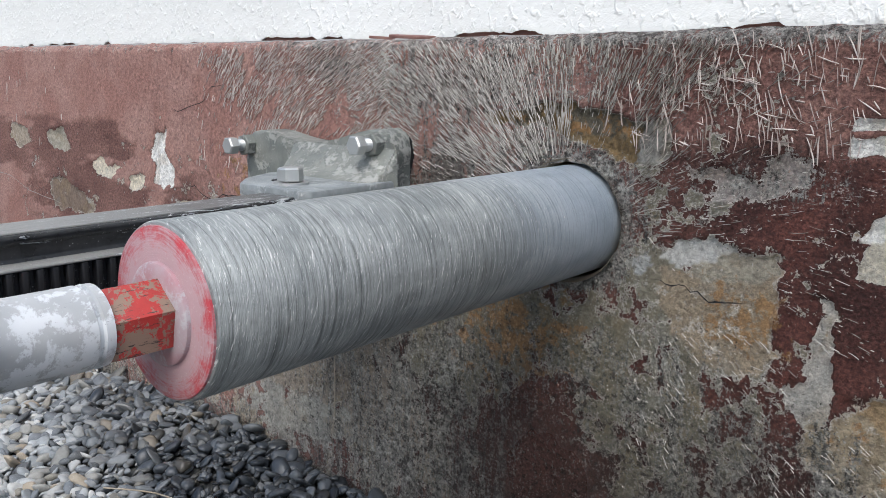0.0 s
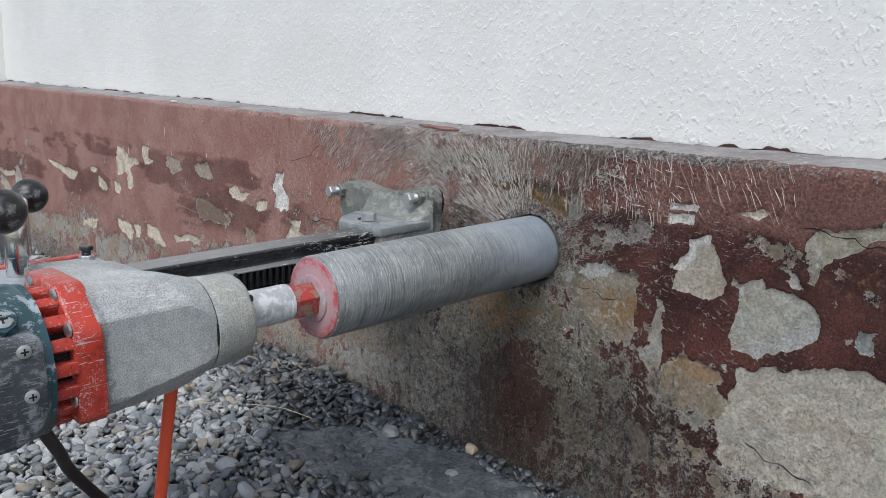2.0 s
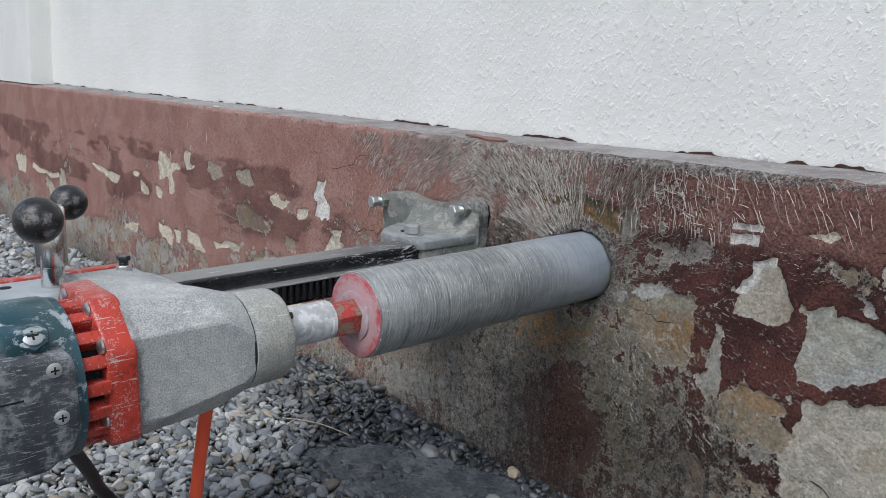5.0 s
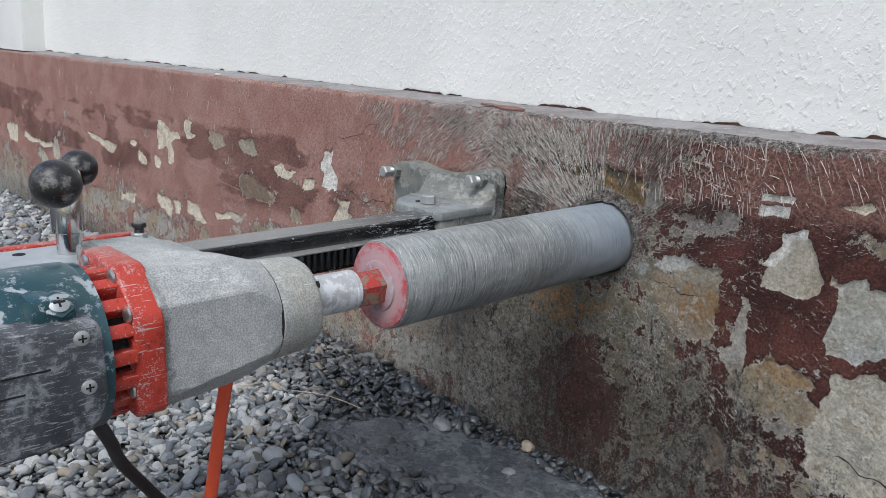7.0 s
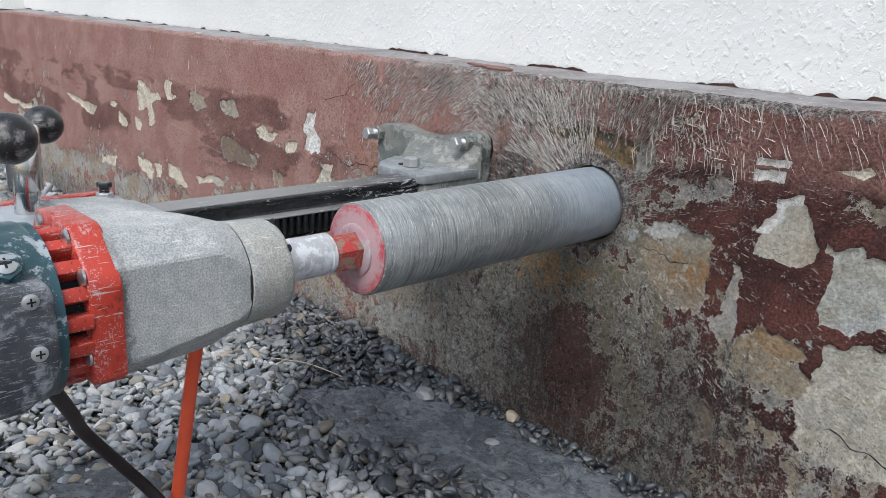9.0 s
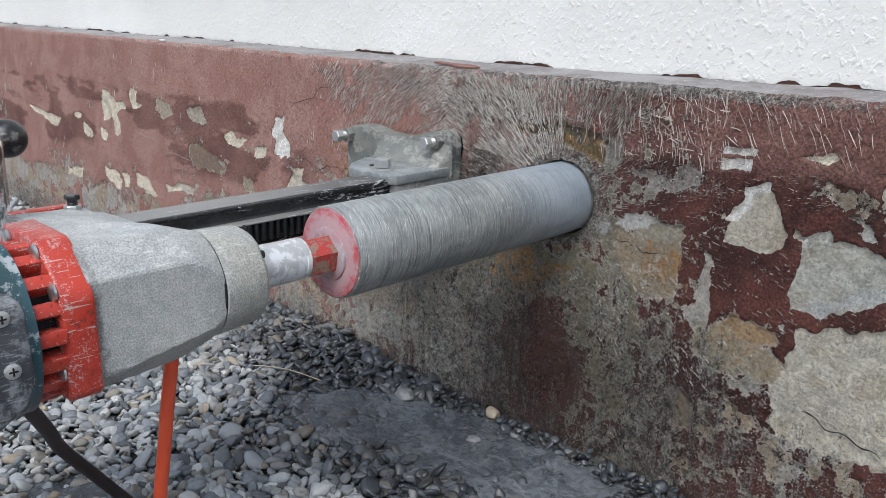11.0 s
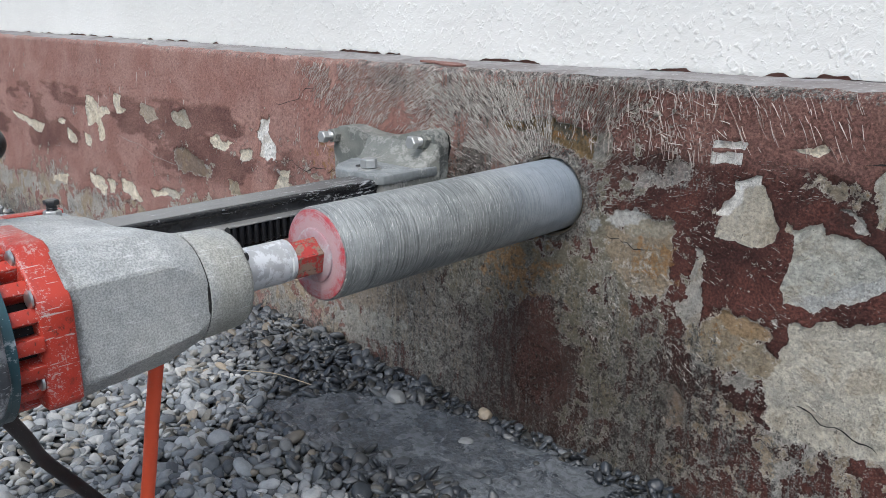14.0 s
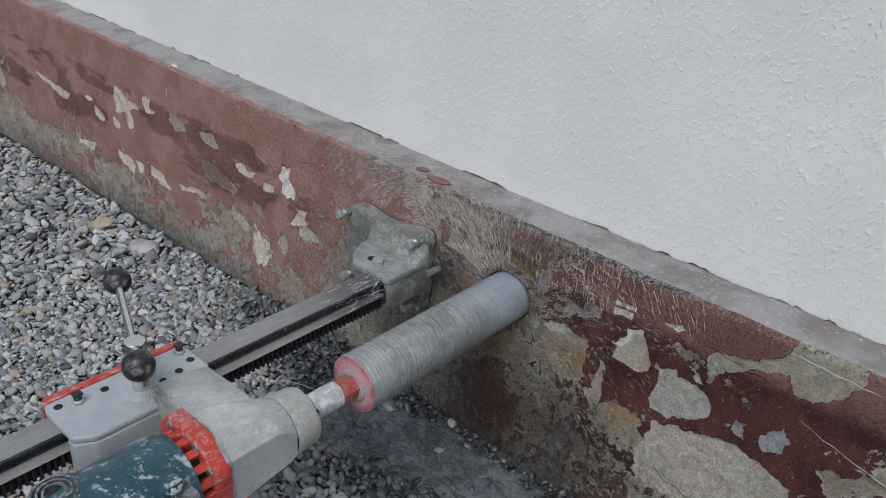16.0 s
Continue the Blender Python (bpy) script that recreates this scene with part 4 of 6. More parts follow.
under_f[better] = np.where(fbm(X * 45, Z * 45, 3, 41)[..., None] > 0.5, np.array([0.21, 0.145, 0.07, 1]), np.array([0.13, 0.115, 0.085, 1]))[better]

n_wide = fbm(X * 5, Z * 5, 4, 60)
right_of = smooth(X + 0.10 * (n_wide - 0.5), -0.20, 0.14)
fade_top = smooth(Z + 0.06 * (n_wide - 0.5), 0.455, 0.485) * 0.52 * right_of
band = smooth(fbm(X * 5, Z * 16, 5, 61), 0.44, 0.50) * smooth(0.455 - Z + 0.05 * (n_wide - 0.5), 0, 0.012) * smooth(Z + 0.08 * (fbm(X * 3, Z * 3, 3, 63) - 0.5), 0.255, 0.285)
band = band * (1 - smooth(X, -0.74, -0.62))
fade_left = (1 - right_of) * (0.97 - 0.50 * band) * (0.78 + 0.44 * n_wide)
fade_left = fade_left * (1 - 0.35 * smooth(X, -0.66, -0.45) * smooth(0.40 - Z, 0, 0.06))
soaked = smooth(X, -0.52, -0.30) * smooth(0.34 - Z, 0, 0.07)
fade_f = np.clip(np.maximum(fade_top, fade_left) * (1 - 0.85 * soaked), 0, 1)
low = smooth(0.36 - Z, -0.02, 0.12)
under_bit = low * smooth(X, -0.72, -0.36) * (1 - smooth(X + 0.10 * (0.2 - Z), 0.03, 0.17))
slurry_f = 0.56 * under_bit * (0.55 + 0.9 * fbm(X * 7, Z * 4, 4, 66))
slurry_f = np.maximum(slurry_f, 0.42 * smooth(0.26 - Z, 0, 0.15) * (1 - smooth(X, 0.30, 0.55)) * smooth(X, -0.1, 0.1))
slurry_f = np.maximum(slurry_f, 0.55 * smooth(0.13 - Z, 0, 0.09) * (0.4 + fbm(X * 6, Z * 6, 3, 67)))
splash = np.exp(-(((X + 0.22) / 0.19) ** 2 + ((Z - 0.515) / 0.055) ** 2))
slurry_f = np.maximum(slurry_f, 0.74 * splash)
slurry_f = np.maximum(slurry_f, 0.66 * (1 - smooth(R, 0.068, 0.115 + 0.085 * smooth(ang, 80, 115))) * smooth(ang, -60, 10))
slurry_f = np.maximum(slurry_f, 0.85 * (1 - smooth(R, 0.058, 0.078 + 0.022 * smooth(70 - np.abs(ang), 0, 30))))
slurry_f = np.maximum(slurry_f, (0.35 + 0.35 * smooth(X, -0.6, -0.4) * (1 - smooth(X, 0.2, 0.4))) * smooth(ZB, TOP - 0.022, TOP - 0.006))
slurry_f = np.maximum(slurry_f, 0.46 * np.exp(-(((X - 0.10) / 0.09) ** 2 + ((Z - 0.445) / 0.022) ** 2)))
# wet slate-grey film between foot and hole, with the shadow there painted in
slate_shade = np.exp(-(((X + 0.225 - 0.25 * (Z - 0.42)) / 0.055) ** 2 + ((Z - 0.405) / 0.075) ** 2))
slurry_f = np.maximum(slurry_f, 0.95 * slate_shade)
slurry_f = np.maximum(slurry_f, 0.70 * np.exp(-(((X + 0.40) / 0.10) ** 2 + ((Z - 0.535) / 0.022) ** 2)))
scrub = smooth(X, -0.06, 0.02) * (1 - smooth(X, 0.16, 0.24)) * smooth(0.30 - Z, 0, 0.06)
slurry_f = slurry_f * (1 - scrub) + scrub * (0.10 + 0.75 * fbm(X * 34 + Z * 5, Z * 4, 4, 68))
slurry_f = np.clip((slurry_f - 0.30 * dark_gap) * (1 - 0.85 * np.clip(ring * 2, 0, 1)), 0, 1)
rust_f = 0.62 * np.exp(-(((X + 0.13) / 0.10) ** 2 + ((Z - 0.27) / 0.07) ** 2)) + 0.75 * np.exp(-(((X - 0.10) / 0.045) ** 2 + ((Z - 0.335) / 0.04) ** 2))
rust_f += 0.50 * np.exp(-(((X + 0.58) / 0.07) ** 2 + ((Z - 0.385) / 0.05) ** 2))
rust_f += 0.45 * np.exp(-(((X + 0.36) / 0.08) ** 2 + ((Z - 0.27) / 0.06) ** 2)) + 0.35 * np.clip(ring, 0, 1) + 0.35 * np.exp(-(((X - 0.2) / 0.05) ** 2 + ((Z - 0.25) / 0.03) ** 2))
rust_f += 0.35 * np.exp(-(((X - 0.42) / 0.09) ** 2 + ((Z - 0.44) / 0.04) ** 2))
wet_shade_f = np.clip(smooth(0.34 - Z, 0, 0.2) * smooth(X, -0.42, -0.15) * (1 - smooth(X, 0.12, 0.32)), 0, 1)
# extra darkening for the painted shadow beside the foot
wet_shade_f = np.maximum(wet_shade_f, 1.4 * slate_shade) + 0.55 * dark_gap
wet_shade_f = np.maximum(wet_shade_f, 0.35 * smooth(0.10 - Z, 0, 0.06))
for sx_, sz_, wx_, wz_ in ((0.30, 0.445, 0.08, 0.030), (0.42, 0.43, 0.07, 0.035), (0.10, 0.47, 0.12, 0.018), (0.60, 0.47, 0.12, 0.04)):
    wet_shade_f = np.maximum(wet_shade_f, 0.8 * np.exp(-(((X - sx_) / wx_) ** 2 + ((Z - sz_) / wz_) ** 2)) * smooth(fbm(X * 20, Z * 14, 4, 69), 0.35, 0.6))

Y = 0.0035 * (fbm(X * 6, Z * 6, 4, 70) - 0.5) + 0.0012 * (fbm(X * 60, Z * 60, 3, 71) - 0.5)
Y += 0.0032 * smooth(chip_f, -0.05, 0.06) + 0.0045 * smooth(ring, -0.1, 0.3)
Y += 0.004 * smooth(0.10 - R, 0.0, 0.04) * fbm(X * 60, Z * 60, 3, 72)
Y += 0.0018 * smooth(slurry_f, 0.3, 0.7) * (fbm(X * 110, Z * 110, 3, 73) - 0.5)
Y += np.where(ZB > TOP - 0.0095, 0.010 * (np.clip((ZB - (TOP - 0.0095)) / 0.010, 0, 1)) ** 2, 0)
Ze = Z + np.where(ZB > TOP - 0.009, 0.006 * (fbm(X * 28, Z * 0, 4, 74) - 0.5), 0)
# draw the nearest points onto the hole's broken rim
rim_r = HR + 0.0035 * fbm(ang / 9.0, R * 0, 3, 75)
near = (R < rim_r + 0.0032) & (R > rim_r - 0.0022)
Xs, Zs = X.copy(), Ze.copy()
Xs[near] = HX + dx[near] / R[near] * rim_r[near]
Zs[near] = HZ + dz[near] / R[near] * rim_r[near]
inside = R < rim_r - 0.0022
cell = ~(inside[:-1, :-1] | inside[:-1, 1:] | inside[1:, 1:] | inside[1:, :-1])
me = grid_mesh("plinth_wall", np.stack([Xs, Y, Zs], -1), MAT_PLINTH, cell)
for nm, val in (("chip", chip_f), ("fade", fade_f), ("slurry", slurry_f), ("rust", rust_f), ("wet", wet_shade_f), ("crisp", crisp_f)):
    give(me, nm, val)
give(me, "under", under_f, "FLOAT_COLOR")
plinth = tagged(new("wall_plinth", me), "brown painted plinth wall with flaking paint and cement splashes", "wall", kind="structure")

# bore of the hole, open to the front
bm = lathe_y(HX, HZ, [(0.0, HR + 0.004), (0.006, HR + 0.001), (0.05, HR), (0.16, HR)], 64, caps=False)
bm.faces.new([v for v in bm.verts if v.co.y > 0.155])
part("bore", bm, MAT_MORTAR, plinth, "rough mortar bore of the drilled hole")

# solid core behind the faces
bm = bmesh.new()
for bx in ((-5.2, HX - 0.07, 0.02, 0.40, -0.3, 0.556), (HX + 0.07, 2.6, 0.02, 0.40, -0.3, 0.556), (HX - 0.07, HX + 0.07, 0.02, 0.40, HZ + 0.065, 0.556),
           (HX - 0.07, HX + 0.07, 0.02, 0.40, -0.3, HZ - 0.065), (-5.2, 2.6, 0.0965, 0.40, 0.556, 3.2)):
    box(*bx, bevel=0, into=bm)
tagged(link_mesh("wall_core", bm, MAT_RED_FLAKE, 0), "red-brown masonry core behind the render", "wall", kind="structure")

# ledge on top of the plinth
lx = np.concatenate([np.arange(-5.2, -1.2, 0.02), np.arange(-1.2, 0.9, 0.005), np.arange(0.9, 2.6, 0.02)])
ly = np.linspace(0.008, 0.112, 22)
LX, LY = np.meshgrid(lx, ly)
LZ = TOP - 0.0015 + rise(LX) + 0.12 * (LY - 0.008) + 0.004 * (fbm(LX * 22, LY * 22, 4, 80) - 0.5) * smooth(LY, 0.01, 0.03) + 0.0015 * (fbm(LX * 120, LY * 120, 2, 81) - 0.5)
LZ[0] = TOP - 0.004 + rise(lx) + 0.006 * (fbm(lx * 28, lx * 0, 4, 74) - 0.5)
tagged(new("ledge", grid_mesh("ledge", np.stack([LX, LY, LZ], -1), MAT_LEDGE)), "sloping grey mortar ledge on top of the plinth", "ledge", kind="structure")

# white roughcast wall, its lower edge broken
wx = np.concatenate([np.arange(-2.905, -1.2, 0.012), np.arange(-1.2, 1.3, 0.004), np.arange(1.3, 2.6, 0.03)])
wz = np.concatenate([[0.0, 0.004, 0.009], np.arange(0.014, 0.45, 0.005), np.arange(0.45, 2.6, 0.04)])
WX, WU = np.meshgrid(wx, wz)
bite = smooth(fbm(wx * 15, wx * 0 + 3.3, 5, 90), 0.50, 0.60) * 0.0052 + 0.0042 * fbm(wx * 60, wx * 0, 2, 91)
WZ = 0.5690 + rise(WX) + WU + np.exp(-WU / 0.012) * bite[None, :]
lump = smooth(fbm(WX * 95, WZ * 80, 3, 92), 0.58, 0.78)
WY = 0.0905 - 0.0010 * lump - 0.0025 * (fbm(WX * 4, WZ * 4, 3, 93) - 0.5)
WY += np.where(WU < 0.005, 0.0008 * (1 - WU / 0.005), 0)
P = np.stack([WX, WY, WZ], -1)
white = tagged(new("wall_white", grid_mesh("white_roughcast_wall", P, MAT_STUCCO)), "white roughcast rendered house wall with a broken lower edge", "wall", kind="structure")
lip = np.stack([P[0], P[0]])
lip[1, :, 1] = 0.0975
lip[1, :, 2] += 0.002
ob = new("render_edge", grid_mesh("render_edge", lip, MAT_STUCCO))
ob.parent = white
pz = np.concatenate([[0.0, 0.01], np.arange(0.02, 2.6, 0.03)])
px = np.concatenate([np.linspace(-5.2, -2.93, 90), np.linspace(-2.925, -2.907, 4)])
PX, PZ = np.meshgrid(px, pz)
PY = 0.006 - 0.003 * smooth(fbm(PX * 50, PZ * 40, 3, 95), 0.5, 0.7)
front = np.stack([PX, PY, 0.567 + rise(PX) + PZ], -1)
side = front[:, -1:].repeat(6, 1).copy()
side[:, :, 0] = -2.905
side[:, :, 1] = np.linspace(0.008, 0.10, 6)[None, :]
tagged(new("wall_pilaster", grid_mesh("white_pilaster", np.concatenate([front, side], 1), MAT_STUCCO)), "white roughcast corner pilaster of the house wall", "wall", kind="structure")


# ---- cement splashes: thin ridged streaks thrown out from the hole ----
def streaks(rng, count, place):
    """Tapered, ridged slivers on the wall; place gives x, z, direction, length and width of one."""
    V, Fs = [], []
    for _ in range(count):
        got = place(rng)
        if got is None:
            continue
        x, z, a, ln, w = got
        if not (0.02 < z < TOP - 0.006) or math.hypot(x - HX, z - HZ) < HR + 0.012:
            continue
        c, s = math.cos(a), math.sin(a)
        bend = rng.uniform(-0.05, 0.05) * ln
        base = len(V)
        for k, t in enumerate((0.0, 0.3, 0.7, 1.0)):
            ww = w * (0.15, 0.9, 1.0, 0.55)[k] * rng.uniform(0.7, 1.3)
            px_, pz_ = x + c * ln * (t - 0.5) - s * bend * math.sin(math.pi * t), z + s * ln * (t - 0.5) + c * bend * math.sin(math.pi * t)
            for side_, up in ((-0.5, 0.0), (0.0, 1.0), (0.5, 0.0)):
                V.append((px_ - s * ww * side_, -0.0019 - 0.0008 * up, pz_ + c * ww * side_))
        for k in range(3):
            for j in range(2):
                q = base + 3 * k + j
                Fs.append((q, q + 1, q + 4, q + 3))
    return V, Fs


def ring_at(x, z):
    return float(outline_depth(RING, np.array([x]), np.array([z]))[0])


def radial(rng):
    x, z = rng.uniform(-0.60, 0.17), rng.uniform(0.39, TOP - 0.008)
    dx_, dz_ = x - HX, z - HZ
    r_ = math.hypot(dx_, dz_)
    a = math.atan2(dz_ + 0.015, dx_)
    thick = 1.0 if x > -0.32 else max(0.0, 1.0 - (-0.32 - x) / 0.07)
    if x > 0.0:
        thick *= max(0.0, 1.0 - x / 0.17)
    if z < 0.435 + 0.12 * max(0.0, -0.16 - x) and x < -0.12:
        thick *= 0.12
    if r_ < 0.072 or (rng.random() < 0.8 and ring_at(x, z) > -0.003) or (dx_ > 0.9 * dz_ and rng.random() < 0.75) or rng.random() > thick:
        return None
    if noise.noise(Vector((x * 26, z * 26, 0.0))) < -0.22:
        return None
    return x, z, a + rng.gauss(0, 0.11), 0.0025 + 0.014 * rng.random() ** 2.2, rng.uniform(0.0003, 0.0009)


def crossed(rng):
    x = -0.05 + 0.39 * rng.random() ** 1.1
    if x < 0.03 and rng.random() < (0.03 - x) / 0.08:
        return None
    z = rng.uniform(0.470 if x < 0.2 else 0.49, TOP - 0.010)
    a = rng.choice((radians(84), radians(98), radians(110), radians(-12))) + rng.gauss(0, 0.13)
    if x > 0.18:
        if rng.random() < 0.72:
            return None
        a = radians(118) + rng.gauss(0, 0.10)
    return x, z, a, (0.005 + 0.020 * rng.random() ** 1.5) * (1.4 if x > 0.18 else 1), rng.uniform(0.0005, 0.0012)


def low_right(rng):
    x, z = rng.uniform(0.0, 0.36), rng.uniform(0.18, 0.48)
    a = math.atan2(z - HZ - 0.05, x - HX + 0.02) + rng.gauss(0, 0.16)
    if noise.noise(Vector((x * 16, z * 16, 9.0))) < 0.02:
        return None
    return x, z, a, 0.0015 + 0.010 * rng.random() ** 2.5, rng.uniform(0.0002, 0.0006)


def specks_at(rng):
    """Dust and cement spots, in clouds over the dark paint and down the wetted part."""
    x, z = rng.uniform(-0.02, 0.62), rng.uniform(0.04, 0.49)
    if noise.noise(Vector((x * 11, z * 11, 3.0))) < 0.08:
        return None
    return x, z, rng.uniform(0, 3.1), 0.0006 + 0.0025 * rng.random() ** 3, rng.uniform(0.0004, 0.0012)


def far_left(rng):
    x, z = rng.uniform(-0.69, -0.31), rng.uniform(0.40, TOP - 0.007)
    foot_z = 0.462 + 0.75 * max(0.0, -0.56 - x) - 0.02 * noise.noise(Vector((x * 30, 0, 0)))
    if z < foot_z and rng.random() > 0.10:
        return None
    if noise.noise(Vector((x * 22, z * 22, 5.0))) < -0.30 or rng.random() < 0.6 * max(0.0, (-0.58 - x) / 0.11):
        return None
    lean = 56 - 24 * min(1.0, max(0.0, (x + 0.62) / 0.20)) + 14 * min(1.0, max(0.0, (0.50 - z) / 0.04))
    return x, z, radians(rng.gauss(lean, 9)), 0.004 + 0.015 * rng.random() ** 2.0, rng.uniform(0.0006, 0.0016)


def near_ring(rng):
    a = radians(rng.uniform(90, 160))
    r = rng.uniform(0.07, 0.15)
    return HX + r * math.cos(a), HZ + r * math.sin(a), a + rng.gauss(0, 0.08), rng.uniform(0.008, 0.022), rng.uniform(0.0005, 0.0009)


def drips(rng):
    x = rng.uniform(-3.3, -1.1)
    if noise.noise(Vector((x * 3.0, 2.0, 0.0))) < 0.0:
        return None
    return x, rng.uniform(0.40, 0.535), radians(90) + rng.gauss(0, 0.05), 0.004 + 0.022 * rng.random() ** 2, rng.uniform(0.0012, 0.003)


rng = random.Random(4)
for nm, n, fn, mat in (("splash_fan", 19500, radial, MAT_SPLASH), ("splash_cross", 640, crossed, MAT_SPLASH_PALE), ("splash_low", 1700, low_right, MAT_SPLASH), ("dust_specks", 3000, specks_at, MAT_SPLASH), ("splash_spray", 4600, far_left, MAT_SPRAY), ("paint_drips", 150, drips, MAT_SPLASH_PALE), ("splash_ring", 420, near_ring, MAT_SPLASH)):
    V, Fs = streaks(rng, n, fn)
    me = bpy.data.meshes.new(nm)
    me.from_pydata(V, [], Fs)
    me.materials.append(mat)
    ob = new(nm, me)
    ob.parent = plinth
    tagged(ob, "pale dried cement splash streaks", kind="stuff")


# ---- ground, gravel and slurry ----
def ground_z(x, y):
    return 0.020 + 0.016 * (fbm(x * 3.0, y * 3.0, 3, 100) - 0.5) + 0.016 * np.exp(-((x + 0.62) / 0.3) ** 2 - ((y + 0.02) / 0.15) ** 2) - 0.022 * smooth(-x, 1.5, 2.6)


def wetness(x, y):
    n = fbm(x * 9, y * 9, 4, 101)
    a = 1 - smooth(np.hypot((x + 0.10) / 0.58, (y + 0.09) / 0.26) + 0.5 * (n - 0.5), 0.75, 1.15)
    b = 1 - smooth(np.hypot((x + 0.58) / 0.40, (y + 0.05) / 0.15) + 0.5 * (n - 0.5), 0.7, 1.2)
    b = np.maximum(b, 0.9 - 0.9 * smooth(np.hypot((x + 0.29) / 0.15, (y + 0.30) / 0.13) + 0.6 * (n - 0.5), 0.6, 1.2))
    return np.clip(np.maximum(a, 0.80 * b), 0, 1)


def pool_at(x, y):
    """Under 1 inside the slurry: the pool along the wall, its arm, and a small splash further out."""
    a = np.hypot((x + 0.15) / 0.27, (y + 0.145 - 0.10 * (x + 0.15)) / 0.100)
    b = np.hypot((x + 0.33) / 0.12, (y + 0.225) / 0.065)
    c = np.hypot((x + 0.335) / 0.075, (y + 0.625) / 0.055)
    return np.minimum(np.minimum(a, b), c)


gx = np.concatenate([[-600, -80, -20, -9], np.arange(-5.2, 2.6, 0.05), [6, 20, 80, 600]])
gy = np.concatenate([[-600, -80, -20, -8, -4], np.arange(-2.4, 0.06, 0.05), [0.3, 4, 20, 80, 600]])
GX, GY = np.meshgrid(gx, gy)
GZ = ground_z(GX, GY) - 0.006
tagged(new("ground", grid_mesh("ground", np.stack([GX, GY, GZ], -1), MAT_GROUND)), "grey gritty ground under loose gravel", "ground", kind="structure")


def pebbles(name, x0, x1, y0, y1, step, lo, hi, seed, detail=2, layers=1.0, lift=0.0):
    """Loose rounded stones as one sheet of separate small bodies."""
    g = np.random.default_rng(seed)
    nx, ny = int((x1 - x0) / step), int((y1 - y0) / step)
    cx, cy = np.meshgrid(np.arange(nx) * step + x0, np.arange(ny) * step + y0)
    cx, cy = cx.ravel() + g.uniform(-0.5, 0.5, cx.size) * step, cy.ravel() + g.uniform(-0.5, 0.5, cy.size) * step
    if layers < 1:
        pick = g.random(cx.size) < layers
        cx, cy = cx[pick], cy[pick]
    size = lo + (hi - lo) * g.random(cx.size) ** 2.2
    size = np.where((cx > -0.25) & (cy > -0.16), size * 0.72, size)
    ok = cy < -0.002 - size * 0.6
    outer = np.minimum(np.minimum(cx + 3.7, 1.3 - cx), cy + np.where(cx < -1.25, 1.5, 1.8))
    ok &= (outer > 0.25 * g.random(cx.size)) | (fbm(cx * 4, cy * 4, 3, 122) < 0.3)
    pool = pool_at(cx, cy)
    pool = pool + 0.55 * (fbm(cx * 14, cy * 14, 3, 120) - 0.5)
    ok &= (pool > 0.93) | (g.random(cx.size) < 0.30)
    cx, cy, size, pool = cx[ok], cy[ok], size[ok], pool[ok]
    n = len(cx)
    bm = bmesh.new()
    bmesh.ops.create_icosphere(bm, subdivisions=detail, radius=1)
    base = np.array([v.co[:] for v in bm.verts])
    tri = np.array([[v.index for v in f.verts] for f in bm.faces])
    bm.free()
    k = len(base)
    q = g.normal(size=(n, 3, 3))
    qa, _ = np.linalg.qr(q)
    dent = 1 + 0.22 * g.normal(size=(n, 1, 3)) * base[None] * np.abs(base[None][:, :, [1, 2, 0]])
    V = base[None] * dent * (1 + 0.035 * g.normal(size=(n, k, 1)))
    # broken and worn flats
    for _ in range(5):
        d = g.normal(size=(n, 1, 3))
        d /= np.linalg.norm(d, axis=2, keepdims=True)
        over = np.maximum(0, (V * d).sum(2, keepdims=True) - g.uniform(0.45, 0.9, (n, 1, 1)))
        V = V - 0.92 * over * d
    V *= 1.12
    V = V * np.stack([size * g.uniform(0.95, 1.45, n), size * g.uniform(0.75, 1.05, n), size * g.uniform(0.45, 0.75, n)], -1)[:, None, :]
    # mostly lying flat, with a random heading and a little tilt
    head, tx, ty = g.uniform(0, 6.283, n), g.normal(0, 0.38, n), g.normal(0, 0.38, n)
    ch, sh = np.cos(head), np.sin(head)
    V = np.stack([V[..., 0] * ch[:, None] - V[..., 1] * sh[:, None], V[..., 0] * sh[:, None] + V[..., 1] * ch[:, None], V[..., 2]], -1)
    V[..., 2] += V[..., 0] * tx[:, None] + V[..., 1] * ty[:, None]
    sunk = np.where(pool < 0.93, -0.0055, 0.0)
    cz = ground_z(cx, cy) + size * 0.30 + lift + sunk
    V += np.stack([cx, cy, cz], -1)[:, None, :]
    me = bpy.data.meshes.new(name)
    me.vertices.add(n * k)
    me.vertices.foreach_set("co", V.reshape(-1).astype(np.float32))
    F = (tri[None] + (np.arange(n) * k)[:, None, None]).reshape(-1, 3)
    me.loops.add(F.size)
    me.loops.foreach_set("vertex_index", F.reshape(-1).astype(np.int32))
    me.polygons.add(len(F))
    me.polygons.foreach_set("loop_start", np.arange(0, F.size, 3, dtype=np.int32))
    me.update(calc_edges=True)
    me.polygons.foreach_set("use_smooth", np.ones(len(F), dtype=bool))
    me.materials.append(MAT_PEBBLE)
    give(me, "wet", np.repeat(np.clip(wetness(cx, cy) + g.normal(0, 0.15, n), 0, 1), k))
    return tagged(new(name, me), "loose grey rounded river gravel on the ground", "gravel", kind="stuff")


pebbles("gravel", -1.25, 0.40, -0.95, 0.0, 0.0118, 0.0046, 0.0122, 1)
pebbles("gravel", -1.25, 0.40, -0.95, 0.0, 0.019, 0.005, 0.0125, 2, layers=0.45, lift=0.005)
pebbles("gravel", -3.7, -1.25, -1.5, 0.0, 0.0175, 0.0062, 0.0155, 3)
